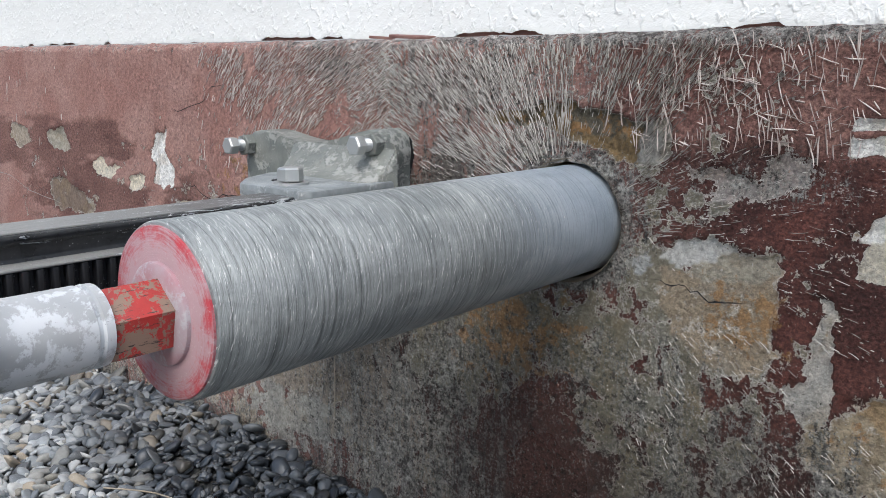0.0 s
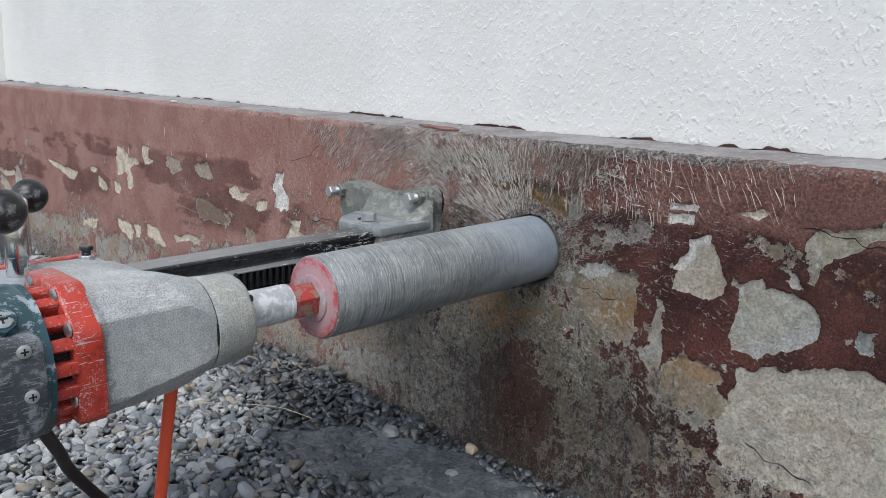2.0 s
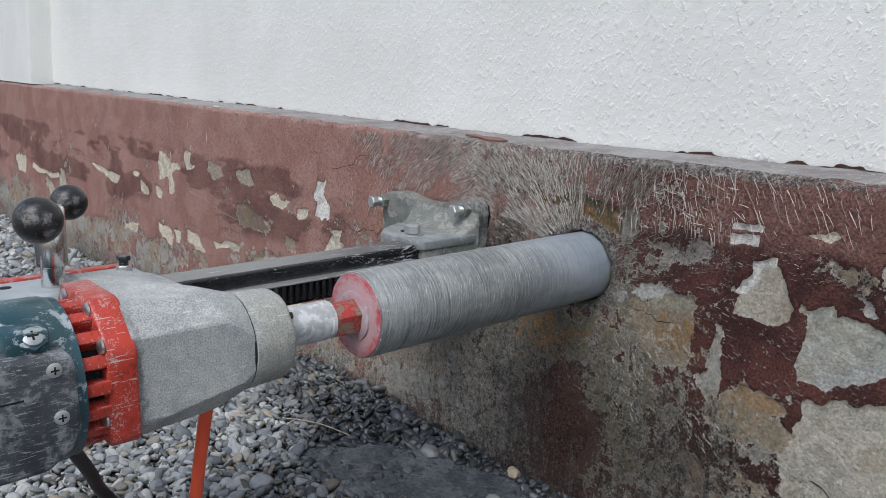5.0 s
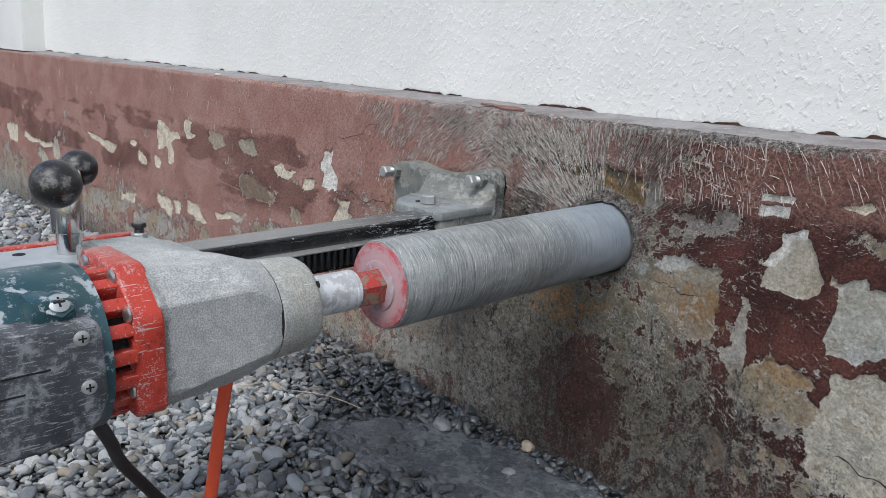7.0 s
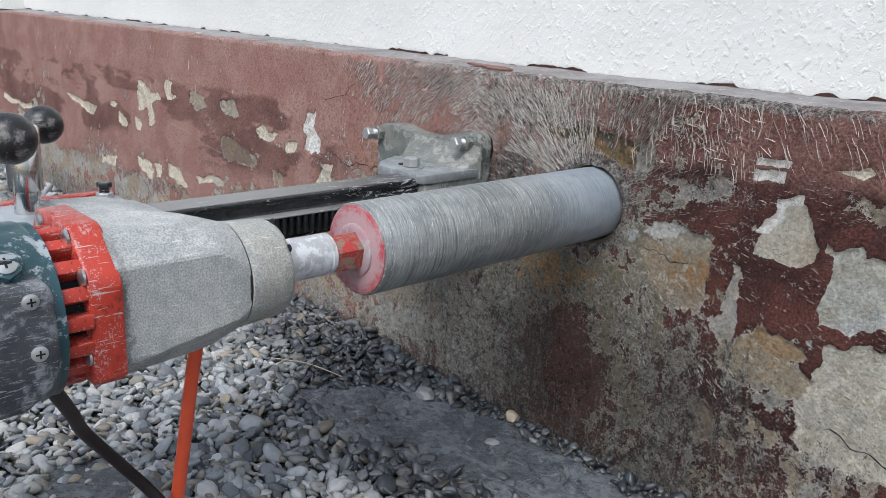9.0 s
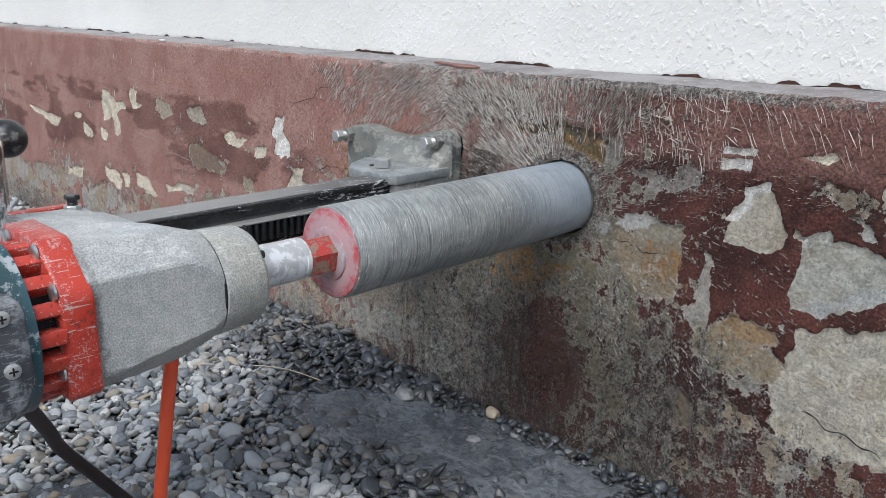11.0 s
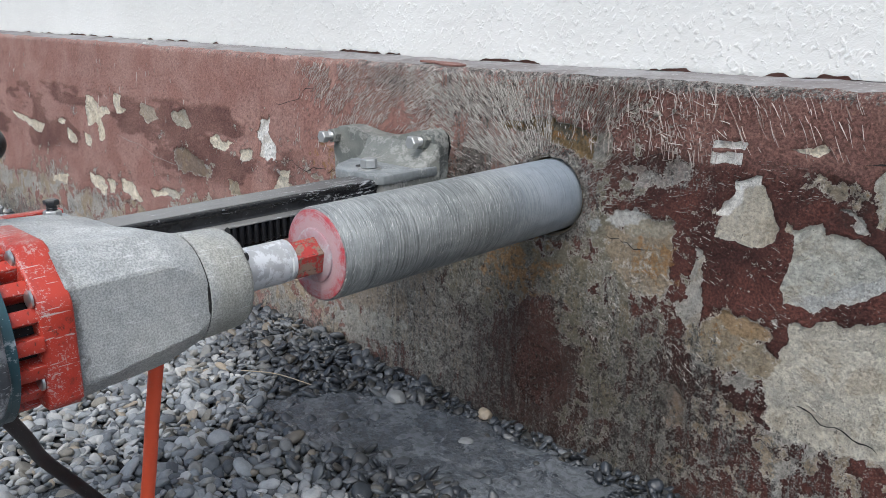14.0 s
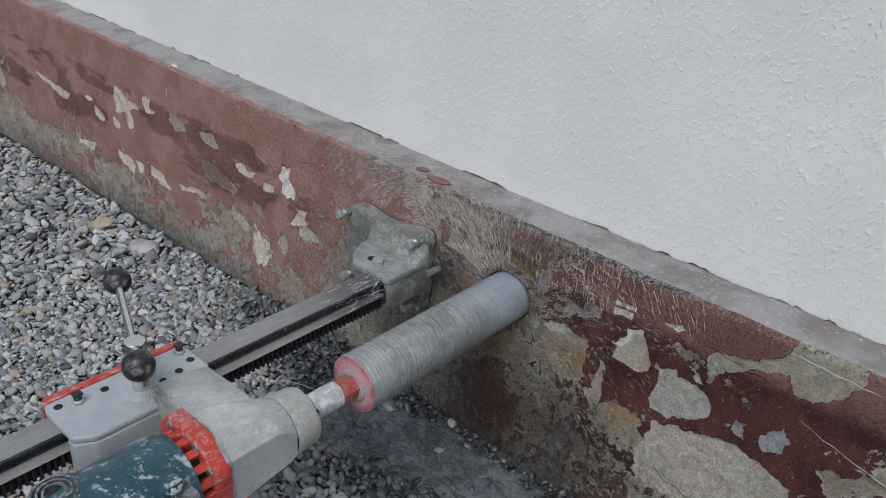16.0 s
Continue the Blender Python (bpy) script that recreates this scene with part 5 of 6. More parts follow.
pebbles("gravel", -3.7, -1.25, -1.3, 0.0, 0.034, 0.009, 0.020, 4, layers=0.4, lift=0.006)
pebbles("gravel", 0.40, 1.3, -0.95, 0.0, 0.020, 0.006, 0.014, 5, detail=1)
pebbles("gravel", -1.25, 1.3, -1.8, -0.95, 0.024, 0.007, 0.016, 6, detail=1)

# puddle of cement slurry, its rim sinking under the stones
sx, sy = np.arange(-0.56, 0.24, 0.006), np.arange(-0.72, -0.002, 0.006)
SX, SY = np.meshgrid(sx, sy)
pool = pool_at(SX, SY) + 0.45 * (fbm(SX * 14, SY * 14, 3, 120) - 0.5)
SZ = ground_z(SX, SY) * 0.4 + 0.016 - 0.010 * smooth(pool, 0.85, 1.35) + 0.009 * (fbm(SX * 18, SY * 18, 4, 121) - 0.5)
tagged(new("slurry_puddle", grid_mesh("slurry_puddle", np.stack([SX, SY, SZ], -1), MAT_SLURRY)), "wet grey cement slurry puddle lying on the gravel", "puddle", kind="structure")


def stone(x, y, rx, ry, rz, turn, seed, label, material):
    bm = bmesh.new()
    bmesh.ops.create_icosphere(bm, subdivisions=3, radius=1)
    for v in bm.verts:
        d = noise.noise(v.co * 1.3 + Vector((seed * 3.1, 0, 0))) * 0.35
        v.co *= 1 + d
        v.co = Vector((v.co.x * rx, v.co.y * ry, v.co.z * rz))
    ob = link_mesh("stone", bm, material, 30)
    ob.matrix_basis = pose(x, y, float(ground_z(np.array([x]), np.array([y]))[0]) + rz * 0.7, 6, -5, turn)
    return tagged(ob, label, "stone", group="larger stones in the gravel")


MAT_STONE = worn("dry_stone", (0.30, 0.30, 0.29), (0.40, 0.39, 0.37), dusty=0.3, rough=0.85, size=1.5, relief=0.5)
MAT_STONE_WET = worn("damp_stone", (0.16, 0.165, 0.165), (0.23, 0.235, 0.235), dusty=0.2, rough=0.5, size=2, relief=0.5)
MAT_STONE_TAN = worn("tan_stone", (0.33, 0.27, 0.19), (0.40, 0.34, 0.26), dusty=0.2, rough=0.85, size=1.5, relief=0.5)
stone(-1.33, -0.11, 0.055, 0.035, 0.016, 20, 1, "flat pale grey angular stone lying on gravel", MAT_STONE)
stone(-0.30, -0.085, 0.022, 0.014, 0.009, -20, 2, "flat grey stone beside the slurry puddle", MAT_STONE_WET)
stone(-0.16, -0.022, 0.012, 0.010, 0.010, 10, 3, "small tan stone fragment at the wall's foot", MAT_STONE_TAN)
stone(-0.62, -0.70, 0.032, 0.026, 0.016, 40, 4, "rounded blue-grey stone lying in the gravel", MAT_STONE)
stone(-1.55, -0.13, 0.035, 0.030, 0.020, 70, 5, "rounded tan stone near the wall's foot", MAT_STONE_TAN)
stone(-0.12, -0.11, 0.012, 0.007, 0.006, 30, 6, "pale oval pebble at the puddle's edge", MAT_STONE_WET)

# ---- drill stand: foot on the wall, rail and rack ----
TILT = pose(0, 0, HZ, 2.05)
stand = thing("drill_stand", TILT, "drill stand with scuffed black rail, its foot bolted to the wall", "drill stand")
RX0, RX1, RZ0, RZ1 = -0.318, -0.262, -0.038, 0.019
rail_out = [(RX0 + 0.006, RZ0), (RX1 - 0.002, RZ0), (RX1, RZ0 + 0.002), (RX1, -0.006), (RX1 - 0.008, 0.000), (RX1 - 0.004, 0.010), (RX1, 0.013), (RX1, RZ1 - 0.002), (RX1 - 0.002, RZ1),
            (RX0 + 0.006, RZ1), (RX0, RZ1 - 0.006), (RX0, RZ0 + 0.006)]
rail = part("rail", prism(rail_out, "y", -1.25, -0.150, 0.0012, 1), MAT_RAIL, stand, "scuffed black square steel rail")
part("wear_strip", box(RX0 + 0.006, RX1 - 0.004, -1.25, -0.150, RZ1 - 0.001, RZ1 + 0.0010, 0.0005, 1), MAT_RAIL_WORN, rail, "rubbed bare top face of the rail")
rack = part("rack", box(RX1 - 0.004, RX1 + 0.009, -1.25, -0.175, -0.029, -0.0045, 0.0012, 1), MAT_RACK, stand, "oily black steel toothed rack")
part("rack_top", box(RX1 - 0.006, RX1 + 0.0155, -1.25, -0.178, -0.0045, -0.0022, 0.0008, 1), MAT_RAIL_WORN, rack, "rubbed pale grey top of the rack")
tooth_me = None
for i in range(100):
    y = -1.245 + i * 0.0107
    if tooth_me is None:
        bm = prism([(-0.0036, 0), (0.0036, 0), (0.0024, 0.0065), (-0.0024, 0.0065)], "z", -0.029, -0.0048, 0.0012, 2)
        bmesh.ops.transform(bm, matrix=Matrix.Rotation(radians(-90), 4, "Z"), verts=bm.verts)
        t = part("tooth", bm, MAT_RACK, rack)
        tooth_me = t.data
    else:
        t = new("tooth", tooth_me)
        t.parent = rack
    t.location = (RX1 + 0.0085, y, 0)


def hex_bolt(parent, name, base, axis, head, shank, length, head_h, material, washer=True):
    """Hexagon screw: head outward along the axis from its base, with threaded shank; parts share one mesh."""
    bm = lathe_z(0, 0, [(0, shank), (length, shank)], 16)
    k = 0.0
    while k < length - 0.002:
        lathe_z(0, 0, [(k, shank), (k + 0.0009, shank * 1.13), (k + 0.0018, shank)], 16, into=bm)
        k += 0.0022
    lathe_z(0, 0, [(length, head * 0.9), (length + 0.001, head), (length + head_h - 0.0015, head), (length + head_h, head * 0.86)], 6, into=bm)
    if washer:
        lathe_z(0, 0, [(-0.001, head * 1.35), (0.0012, head * 1.35)], 24, into=bm)
    ob = part(name, bm, material, parent)
    ob.matrix_local = Matrix.Translation(base) @ Vector((0, 0, 1)).rotation_difference(Vector(axis)).to_matrix().to_4x4()
    return ob


# foot: wall flange with a hollowed top edge, a sloping web and the clamp block
def foot_outline():
    pts = []
    for i in range(15):
        t = i / 14
        pts.append((-0.480 + t * 0.185, 0.068 - 0.014 * math.sin(math.pi * t) ** 1.3 + 0.008 * t))
    pts += [(-0.282, 0.078), (-0.270, 0.070), (-0.266, 0.052), (-0.274, 0.020), (-0.276, -0.02), (-0.272, -0.06), (-0.276, -0.118), (-0.300, -0.128), (-0.47, -0.128), (-0.500, -0.118),
            (-0.507, -0.06), (-0.511, 0.03), (-0.508, 0.056), (-0.498, 0.065)]
    return pts


flange = part("foot_flange", prism(foot_outline(), "y", -0.044, -0.006, 0.004, 2), MAT_FOOT, stand, "cement-covered cast wall flange")
# black inset plate that stands in for the shade behind the flange
part("flange_shade", prism([(-0.388 + (x + 0.388) * 0.965, -0.025 + (z + 0.025) * 0.955) for x, z in foot_outline()], "y", -0.0065, 0.001, 0.0, 1), MAT_GAP, flange, "black plate standing in for shade behind the flange")
web = []
for y, zt, x0 in ((-0.158, 0.017, -0.345), (-0.150, 0.021, -0.368), (-0.125, 0.023, -0.392), (-0.095, 0.024, -0.405), (-0.070, 0.032, -0.412), (-0.055, 0.044, -0.418), (-0.042, 0.060, -0.424)):
    web.append([(x0, y, -0.052), (-0.256, y, -0.052), (-0.253, y, -0.03), (-0.253, y, zt - 0.014), (-0.256, y, zt - 0.004), (-0.264, y, zt), (x0 + 0.010, y, zt), (x0 + 0.002, y, zt - 0.004)])
bm = loft(web)
bmesh.ops.bevel(bm, geom=[e for e in bm.edges if e.calc_length() > 0.02], offset=0.0018, segments=2, affect="EDGES")
block = part("clamp_block", bm, MAT_FOOT, stand, "cement-covered clamp block holding the rail")
part("block_lip", prism([(-0.352, -0.168), (-0.262, -0.168), (-0.250, -0.160), (-0.250, -0.050), (-0.400, -0.050), (-0.405, -0.095), (-0.382, -0.140)], "z", 0.012, 0.0265, 0.003), MAT_LIP, block, "lip under a cement film, painted paler as if lit")
# no hole is cut: a black disc paints its shaded inside
part("slot_hole", lathe_z(-0.336, -0.128, [(0.0255, 0.010), (0.0272, 0.0102), (0.0274, 0.008)], 24), MAT_GAP, block, "black disc standing in for a shaded bolt hole")
hex_bolt(stand, "clamp_bolt", (-0.306, -0.140, 0.0275), (0, 0, 1), 0.0130, 0.006, 0.002, 0.0135, MAT_BOLT)
for bx, bz in ((-0.503, 0.049), (-0.283, 0.062), (-0.487, -0.103), (-0.290, -0.098)):
    hex_bolt(stand, "levelling_screw", (bx, -0.043, bz), (0, -1, 0), 0.0108, 0.0066, 0.023, 0.012, MAT_BOLT, washer=False)
    part("lock_nut", lathe_y(bx, bz, [(-0.0435, 0.0125), (-0.0445, 0.0130), (-0.0545, 0.0130), (-0.0555, 0.0120), (-0.0555, 0.0068)], 6, flat=0.2), MAT_FOOT, stand, "cement-covered hexagon lock nut")
part("side_nut", lathe_y(-0.250, -0.005, [(-0.050, 0.009), (-0.040, 0.009), (-0.038, 0.007), (-0.012, 0.007)], 6), MAT_FOOT, flange)

# ---- core drill: bit, gearbox, motor, carriage ----
drill = thing("core_drill", TILT, "core drill with long grey bit stuck into the plinth wall", "core drill")
AX = -0.075
bit = part("drill_bit", lathe_y(AX, 0, [(-0.4150, 0.0504), (-0.4145, 0.0522), (-0.413, 0.0529), (-0.30, 0.0528), (-0.15, 0.0525), (0.0, 0.052), (0.10, 0.052)], 96), MAT_BIT, drill, "grey slurry-coated steel core bit")
bit.matrix_local = pose(0, 0, 0, 0.28)
angs = np.degrees(2 * np.pi * (np.arange(len(bit.data.vertices)) % 96) / 96)
angs = np.where(angs > 226, angs - 360, angs)
ys = np.array([v.co.y for v in bit.data.vertices])
give(bit.data, "wrap", np.stack([0.051 * np.radians(angs), ys, 0 * ys], -1), "FLOAT_VECTOR")
part("end_plate", lathe_y(AX, 0, [(-0.4135, 0.0507), (-0.4165, 0.0505), (-0.4172, 0.049), (-0.4172, 0.030)], 72), MAT_FACE_RED, bit, "dusty red painted end plate")
part("boss", lathe_y(AX, 0, [(-0.416, 0.0305), (-0.4195, 0.030), (-0.4205, 0.0285), (-0.421, 0.020)], 56), MAT_BOSS, bit, "boss smeared with pinkish cement")
part("hex_adapter", lathe_y(AX, 0, [(-0.418, 0.0225), (-0.452, 0.0225), (-0.456, 0.020)], 6, flat=0.3), MAT_HEX, bit, "scratched red hexagonal adapter")
cup = part("coupling", lathe_y(AX, 0, [(-0.4545, 0.0185), (-0.4555, 0.0225), (-0.4605, 0.0228), (-0.4615, 0.0212), (-0.4635, 0.0212), (-0.4645, 0.0228), (-0.535, 0.0228)], 48), MAT_COUPLING, drill, "white-smeared steel spindle coupling")

nose_p = [(-0.522, 0.024), (-0.5225, 0.040), (-0.526, 0.0475), (-0.532, 0.0505), (-0.5735, 0.0532), (-0.5742, 0.0526)]
nose = part("gearbox_nose", lathe_y(AX, -0.002, nose_p, 72), MAT_GREY_CAST, drill, "grey painted gearbox nose")
part("seam", lathe_y(AX, -0.002, [(-0.5735, 0.0516), (-0.5765, 0.0516)], 72), MAT_GAP, nose, "dark seam of the gearbox")
for a in (35, 80, 130):
    sx_, sz_ = AX + 0.047 * math.cos(radians(a)), 0.047 * math.sin(radians(a))
    part("screw", lathe_y(sx_, sz_, [(-0.5262, 0.0042), (-0.5275, 0.004), (-0.5278, 0.002)], 12), MAT_GAP, nose)


def gear_ring(y, t):
    """Section of the gearbox: a chamfered square block turned down to a cone towards the nose; t widens the cone."""
    n = 144
    out = []
    x0, x1, z0, z1, ch = -0.148, -0.025, -0.064, 0.064, 0.026
    cx, cz = AX, -0.002
    for i in range(n):
        a = 2 * math.pi * i / n
        c, s = math.cos(a), math.sin(a)
        rc = 0.0532
        lim = []
        lim.append((x1 - cx) / c if c > 1e-6 else (x0 - cx) / c if c < -1e-6 else 9)
        lim.append((z1 - cz) / s if s > 1e-6 else (z0 - cz) / s if s < -1e-6 else 9)
        rs = min(lim)
        for qx, qz, ex, ez in ((1, 1, x1, z1), (1, -1, x1, z0), (-1, 1, x0, z1), (-1, -1, x0, z0)):
            nx, nz = qx / math.sqrt(2), qz / math.sqrt(2)
            cut = ch if qz > 0 else 0.014 + 0.175 * (y + 0.70)
            dist = ((ex - cx) * nx + (ez - cz) * nz) - cut / math.sqrt(2)
            den = c * nx + s * nz
            if den > 1e-6:
                rs = min(rs, dist / den)
        r = min(rs, rc + t)
        out.append((cx + r * c, y, cz + r * s))
    return out


gear = part("gearbox", loft([gear_ring(-0.5756, -0.0006), gear_ring(-0.5762, 0.0)] + [gear_ring(-0.5762 - 0.0042 * k, 0.0014 * k) for k in range(1, 23)] + [gear_ring(-0.7005, 0.06)]), MAT_GREY_CAST, drill, "grey painted cast gearbox housing", 14)
mount = [[(-0.235, y, zt - 0.075), (-0.235, y, zt - 0.006), (-0.228, y, zt), (-0.130, y, zt + 0.004), (-0.09, y, zt + 0.002), (-0.085, y, zt - 0.03), (-0.085, y, zt - 0.075)] for y, zt in ((-0.590, 0.034), (-0.597, 0.046), (-0.640, 0.056), (-0.700, 0.059))]
bm = loft(mount)
bmesh.ops.bevel(bm, geom=bm.edges, offset=0.003, segments=2, affect="EDGES")
part("gearbox_shoulder", bm, MAT_GREY_CAST, drill, "flat grey casting joining gearbox and carriage")

# red ventilated flange
fl = [(-0.160, -0.035), (-0.160, 0.046), (-0.138, 0.0725), (-0.066, 0.072), (-0.058, 0.069), (-0.023, 0.036), (-0.019, 0.028), (-0.019, -0.054), (-0.026, -0.061), (-0.124, -0.061)]
flange_red = part("red_flange", prism(fl, "y", -0.726, -0.6975, 0.0035, 3), MAT_RED, drill, "scratched red motor flange")
part("vent_core", lathe_y(AX - 0.012, -0.004, [(-0.722, 0.055), (-0.752, 0.055)], 48), MAT_GAP, flange_red, "dark inside of the vents")
for i in range(18):
    a = radians(i * 20 + 4)
    bm = box(0.054, 0.0705, -0.7475, -0.7235, -0.0062, 0.0062, 0.0018)
    v = part("vent_rib", bm, MAT_RED, flange_red)
    v.matrix_local = Matrix.Translation((AX - 0.012, 0, -0.004)) @ Matrix.Rotation(-a, 4, "Y")
bm = bmesh.new()
for y0, y1 in ((-0.7535, -0.7465),):
    lathe_y(AX - 0.012, -0.004, [(y0, 0.060), (y0, 0.0755), (y1, 0.0755), (y1, 0.060)], 64, caps=False, into=bm)
part("vent_ring", bm, MAT_TEAL, flange_red, "dark teal rim behind the vents")
for cx_, cz_ in ((-0.0285, 0.036), (-0.0285, -0.034), (-0.060, 0.062), (-0.125, 0.062)):
    part("screw", lathe_y(cx_, cz_, [(-0.7265, 0.0075), (-0.7285, 0.0075), (-0.7295, 0.006), (-0.7300, 0.003)], 20), MAT_STEEL, flange_red, "dull steel screw")

# motor
mp = [(-0.752, 0.070), (-0.753, 0.0755), (-0.757, 0.0775), (-0.790, 0.0785), (-0.90, 0.076), (-1.00, 0.073), (-1.035, 0.066), (-1.045, 0.050)]
motor = part("motor_housing", lathe_y(AX - 0.012, -0.004, mp, 72), MAT_TEAL, drill, "dark teal plastic motor housing with scratches and painted sky reflections")
bm = bmesh.new()
for r in (0.030, 0.023, 0.016):
    lathe_z(AX - 0.028, -0.905, [(0.0700, r), (0.0735, r), (0.0745, r - 0.0015), (0.0735, r - 0.003), (0.0700, r - 0.003)], 40, into=bm)
part("ringed_cap", bm, MAT_COVER, motor, "black cap with raised rings")
bm = box(-0.050, -0.014, -0.808, -0.772, 0.040, 0.066, 0.006)
lug = part("screw_lug", bm, MAT_TEAL, motor)
face = Matrix.Translation((-0.0170, -0.786, 0.0600)) @ Vector((0, 0, 1)).rotation_difference(Vector((0.72, 0.0, 0.70))).to_matrix().to_4x4()
seat = part("screw_seat", lathe_z(0, 0, [(-0.010, 0.0125), (0.0, 0.0125), (0.0005, 0.0105)], 6), MAT_TEAL, motor)
seat.matrix_local = face
part("screw", lathe_z(0, 0, [(0, 0.0085), (0.0022, 0.0085), (0.0032, 0.0065)], 24), MAT_BOLT, seat, "steel cross-head screw").matrix_local = Matrix()
slot = box(-0.0045, 0.0045, -0.0009, 0.0009, 0.0030, 0.0036, 0)
box(-0.0009, 0.0009, -0.0045, 0.0045, 0.0030, 0.0037, 0, into=slot)
part("screw_slot", slot, MAT_GAP, seat)

cover_out = [(-0.762, 0.046), (-0.757, 0.036), (-0.755, -0.020), (-0.762, -0.042), (-0.785, -0.058), (-0.90, -0.060), (-1.02, -0.056), (-1.03, 0.048), (-0.90, 0.050)]
cover = part("side_cover", prism(cover_out, "x", -0.045, -0.002, 0.006, 3), MAT_COVER, drill, "scuffed black plastic side cover")
for y, z in ((-0.775, 0.033), (-0.772, -0.010), (-0.985, 0.03), (-0.985, -0.035)):
    bm = bmesh.new()
    loft([[(-0.0025 + dx_, y + r * math.cos(a), z + r * math.sin(a)) for a in (2 * math.pi * i / 20 for i in range(20))] for dx_, r in ((0, 0.0065), (0.0022, 0.0062), (0.003, 0.005))], into=bm)
    part("screw", bm, MAT_BOLT, cover, "steel cross-head screw")
    slot = box(0.0004, 0.0008, y - 0.0034, y + 0.0034, z - 0.0007, z + 0.0007, 0)
    box(0.0004, 0.0009, y - 0.0007, y + 0.0007, z - 0.0034, z + 0.0034, 0, into=slot)
    part("screw_slot", slot, MAT_GAP, cover)
# thin black strips paint the shade of grooves that are not cut
for k, z in enumerate((0.012, -0.004, -0.030, 0.026)):
    part("groove", box(-0.0025, -0.0012, -1.02, -0.80 - 0.02 * k, z - 0.0008, z + 0.0008, 0.0004, 1), MAT_GAP, cover)

# carriage on the rail
plate_out = [(-0.326, -0.588), (-0.314, -0.584), (-0.246, -0.584), (-0.230, -0.60), (-0.208, -0.70), (-0.208, -0.80), (-0.226, -0.828), (-0.312, -0.828), (-0.326, -0.822)]
carriage = part("carriage", prism(plate_out, "z", 0.0205, 0.0345, 0.005, 3), MAT_PLATE, drill, "grey painted cast carriage plate")
part("red_edge", prism([(-0.339, -0.583), (-0.323, -0.583), (-0.323, -0.828), (-0.339, -0.820)], "z", -0.005, 0.0370, 0.003), MAT_RED, carriage, "red edge of the carriage")
part("front_apron", prism([(-0.222, -0.604), (-0.206, -0.70), (-0.206, -0.80), (-0.222, -0.830), (-0.245, -0.828), (-0.245, -0.604)], "z", -0.055, 0.0225, 0.004), MAT_PLATE, carriage)
part("far_apron", box(-0.346, -0.324, -0.820, -0.592, -0.060, -0.003, 0.003), MAT_RED, carriage)
part("hub_boss", lathe_z(-0.258, -0.698, [(0.033, 0.030), (0.037, 0.028), (0.039, 0.0255), (0.0392, 0.018)], 40), MAT_PLATE, carriage)
# uncut bolt holes, their shaded insides painted as black discs
for hx, hy in ((-0.276, -0.600), (-0.262, -0.630), (-0.256, -0.662), (-0.299, -0.739), (-0.306, -0.810)):
    part("bolt_hole", lathe_z(hx, hy, [(0.0337, 0.0068), (0.0349, 0.0068), (0.0350, 0.005)], 20), MAT_GAP, carriage)
for hx, hy in ((-0.304, -0.603), (-0.296, -0.783)):
    hex_bolt(carriage, "set_screw", (hx, hy, 0.0345), (0, 0, 1), 0.0085, 0.0055, 0.013, 0.006, MAT_BLACK, washer=False)
    part("lock_nut", lathe_z(hx, hy, [(0.0335, 0.0098), (0.0405, 0.0098), (0.0415, 0.0088)], 6), MAT_BOLT, carriage)

# feed lever: hub, sliding bar and two ball grips
hub = part("feed_hub", lathe_z(-0.260, -0.698, [(0.036, 0.0130), (0.062, 0.0130), (0.0635, 0.0168), (0.126, 0.0168), (0.128, 0.0155)], 36), MAT_CHROME, drill, "bright steel feed hub")
B1, B2 = Vector((-0.203, -0.724, 0.125)), Vector((-0.487, -0.607, 0.096))
bm = tube([tuple(B1), tuple(B1.lerp(B2, 0.33)), tuple(B1.lerp(B2, 0.66)), tuple(B2)], 0.0068, 16)
bar = part("lever_bar", bm, MAT_CHROME, drill, "bright steel sliding lever bar")
for p in (B1, B2):
    bm = ball(0, 0, 0, 0.0245)
    k = part("ball_grip", bm, MAT_KNOB, bar, "worn black ball grip")
    k.location = p
part("pin", lathe_y(-0.285, 0.098, [(-0.706, 0.006), (-0.690, 0.006)], 16), MAT_KNOB, hub)

# ---- hose and cable ----
hose = link_mesh("water_hose", tube([(-0.135, -0.56, 0.345), (-0.150, -0.562, 0.31), (-0.162, -0.564, 0.26), (-0.174, -0.566, 0.20), (-0.186, -0.571, 0.11), (-0.190, -0.580, 0.055), (-0.180, -0.62, 0.034), (-0.10, -0.74, 0.036), (0.0, -0.92, 0.036), (0.1, -1.3, 0.036)], 0.0078, 16), MAT_HOSE)
tagged(hose, "orange water hose hanging from the gearbox to the gravel", "hose")
cable = link_mesh("power_cable", tube([(-0.030, -0.79, 0.345), (-0.048, -0.762, 0.318), (-0.072, -0.742, 0.29), (-0.110, -0.715, 0.245), (-0.150, -0.690, 0.20), (-0.192, -0.640, 0.13), (-0.188, -0.600, 0.075), (-0.140, -0.585, 0.042), (-0.04, -0.60, 0.036), (0.12, -0.68, 0.036), (0.3, -0.95, 0.036), (0.4, -1.4, 0.036)], 0.0068, 14), MAT_CABLE)
tagged(cable, "black rubber power cable hanging from the motor cover", "cable")

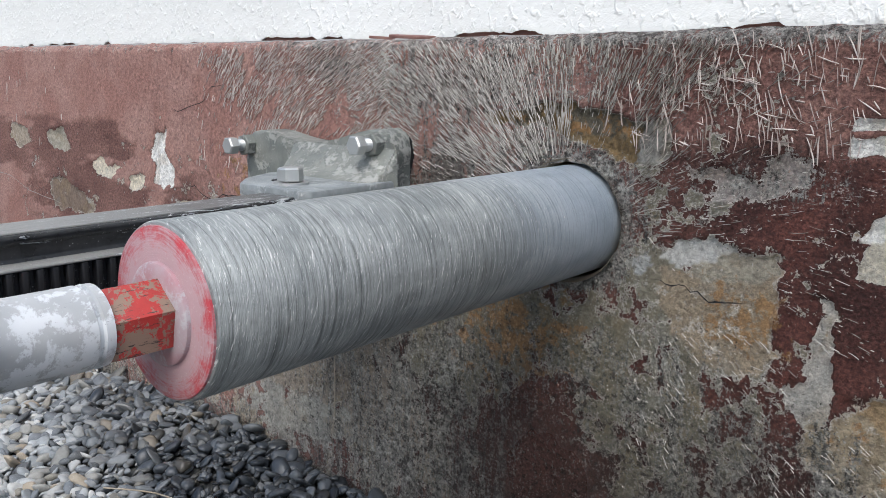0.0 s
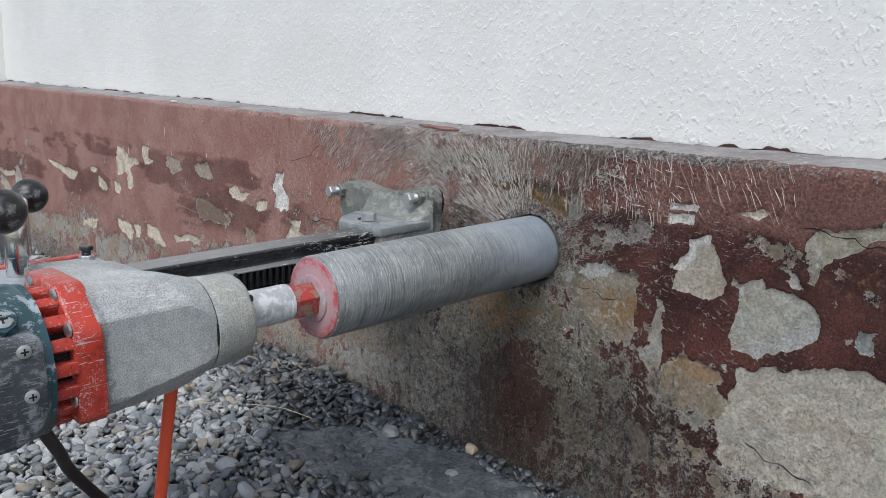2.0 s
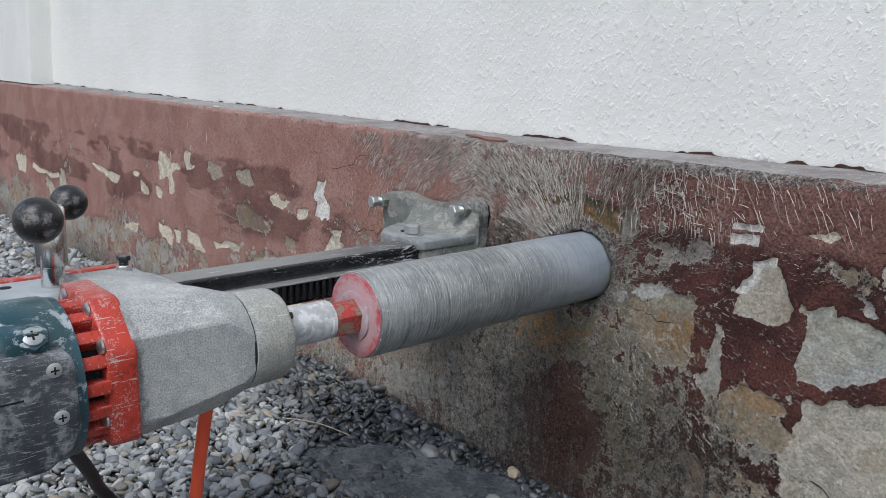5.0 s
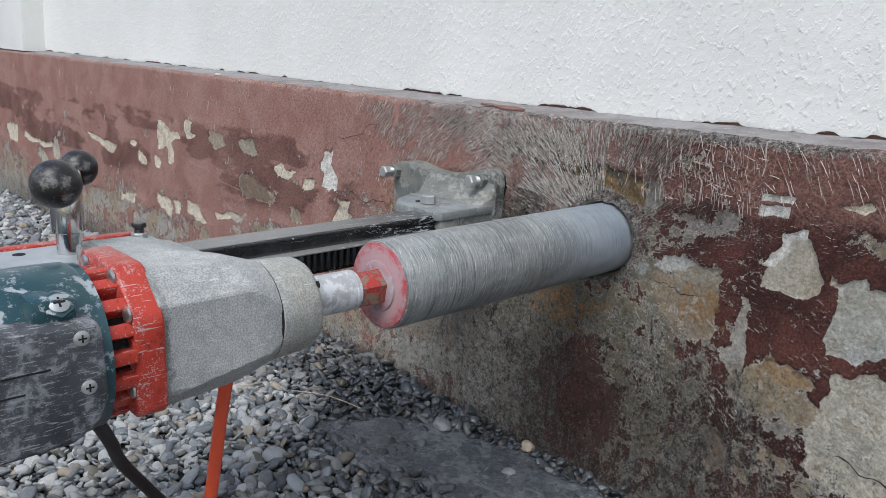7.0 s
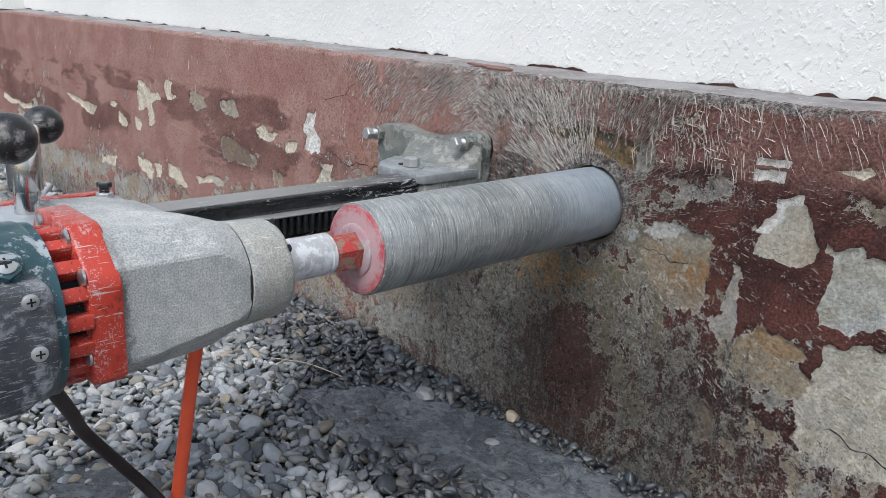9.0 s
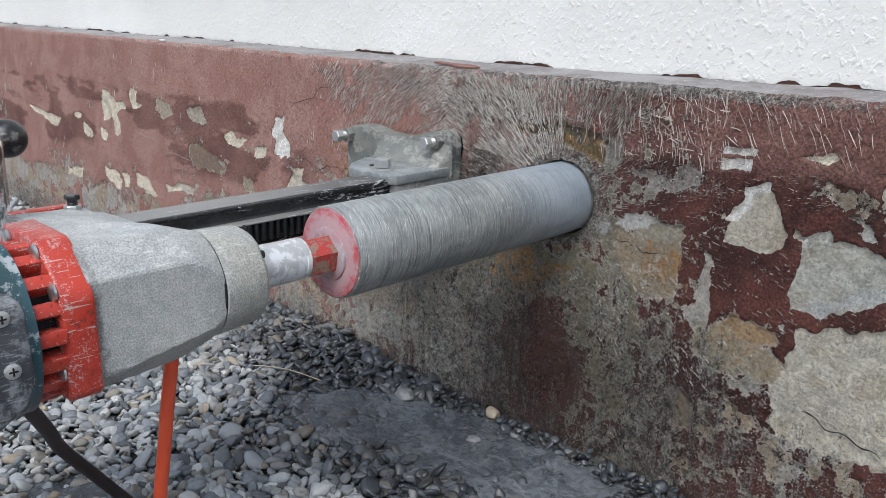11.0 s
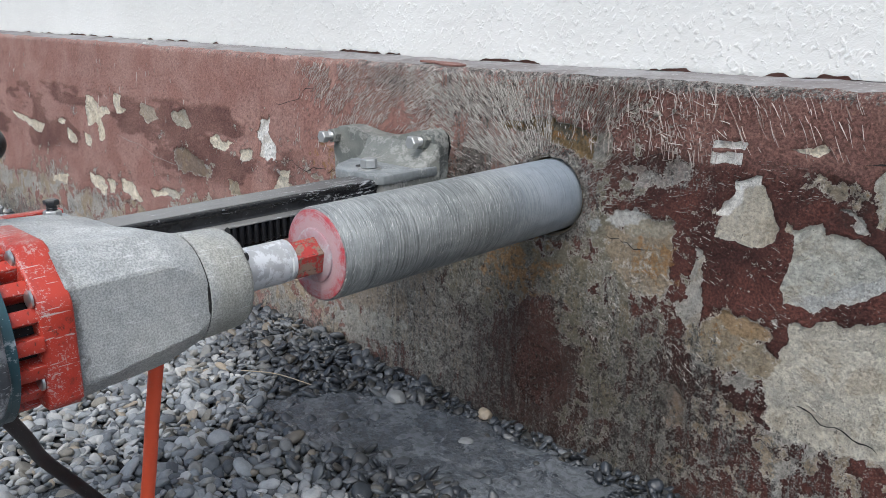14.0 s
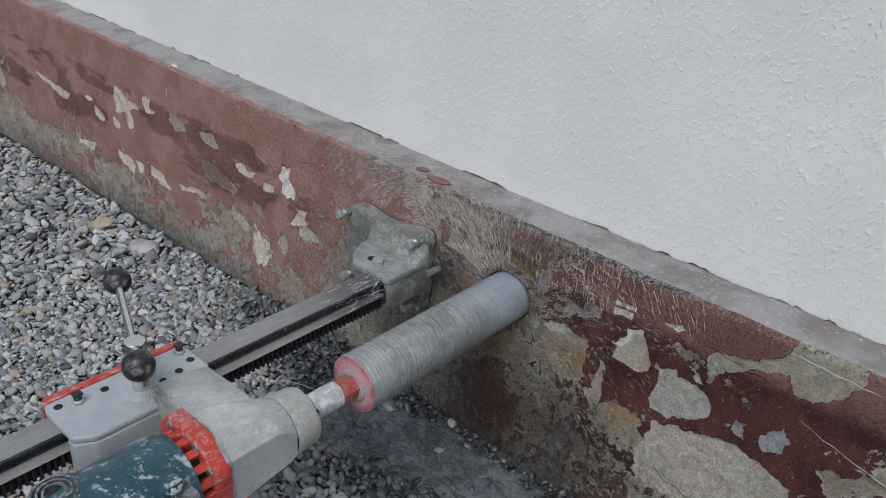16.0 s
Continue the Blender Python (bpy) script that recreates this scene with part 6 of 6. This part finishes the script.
# ---- loose bits on the ledge ----
def flake(x, y, z, w, d, turn, lift, material, label, seed):
    rg = random.Random(seed)
    n = 14
    pts = [(0.5 * w * math.cos(a) * rg.uniform(0.75, 1.1), 0.5 * d * math.sin(a) * rg.uniform(0.7, 1.1)) for a in (2 * math.pi * i / n for i in range(n))]
    ob = link_mesh("paint_flake", prism(pts, "z", -0.0015, 0.0015, 0.0004, 1), material)
    ob.matrix_basis = pose(x, y, z, lift, 3, turn)
    return tagged(ob, label, "paint flake", group="flakes on the ledge")


flake(-0.30, 0.020, 0.5675, 0.070, 0.026, 4, 7, MAT_RED_FLAKE, "curled red-brown paint flake lying on the mortar ledge", 1)
flake(-0.36, 0.035, 0.569, 0.030, 0.018, 30, 5, MAT_RED_FLAKE, "small red-brown paint flake on the mortar ledge", 2)
flake(-1.30, 0.012, 0.5755, 0.022, 0.012, 10, 4, MAT_WHITE_FLAKE, "small white paint flake on the ledge's edge", 3)



def crack(x0, z0, x1, z1, seed, width=0.0011, material=MAT_GAP, name="crack"):
    """A thin wandering split in the paint."""
    rg = random.Random(seed)
    n = 14
    V, Fs = [], []
    dx_, dz_ = x1 - x0, z1 - z0
    ln = math.hypot(dx_, dz_)
    wob = 0.0
    for i in range(n + 1):
        t = i / n
        wob += rg.gauss(0, 0.035 if name == "crack" else 0.010) * ln
        wob *= 0.8
        w = width * rg.uniform(0.4, 1.2) * min(1, 6 * t + 0.1, 6 * (1 - t) + 0.1)
        cx_, cz_ = x0 + dx_ * t - dz_ / ln * wob, z0 + dz_ * t + dx_ / ln * wob
        for k in (-0.5, 0.5):
            V.append((cx_ - dz_ / ln * w * k, -0.0016, cz_ + dx_ / ln * w * k))
        if i:
            q = 2 * i - 2
            Fs.append((q, q + 1, q + 3, q + 2))
    me = bpy.data.meshes.new(name)
    me.from_pydata(V, [], Fs)
    me.materials.append(material)
    ob = new(name, me)
    ob.parent = plinth
    return ob


crack(-0.76, 0.462, -0.60, 0.505, 1)
crack(-0.72, 0.36, -0.56, 0.365, 2, 0.0016)
crack(-1.50, 0.345, -1.12, 0.302, 3, 0.0012, MAT_SPLASH, "paint_scratch")
crack(0.34, 0.487, 0.46, 0.475, 4, 0.0016)
crack(0.52, 0.440, 0.72, 0.380, 5, 0.0014, MAT_WHITE_FLAKE, "paint_scratch")
crack(0.47, 0.545, 0.62, 0.535, 6, 0.0018, MAT_WHITE_FLAKE, "paint_scratch")
crack(0.02, 0.352, 0.10, 0.345, 7, 0.0016)
crack(0.30, 0.190, 0.40, 0.165, 8, 0.0020)
crack(0.47, 0.300, 0.485, 0.335, 9, 0.0014)
crack(-0.40, 0.05, -0.395, 0.27, 10, 0.0016, MAT_MORTAR, "mortar_seam")
straw = link_mesh("straw", tube([(-0.53, -0.235, 0.046), (-0.47, -0.205, 0.050), (-0.40, -0.185, 0.047)], 0.0009, 6), MAT_STONE_TAN)
tagged(straw, "thin dry straw lying on the wet gravel", "straw")
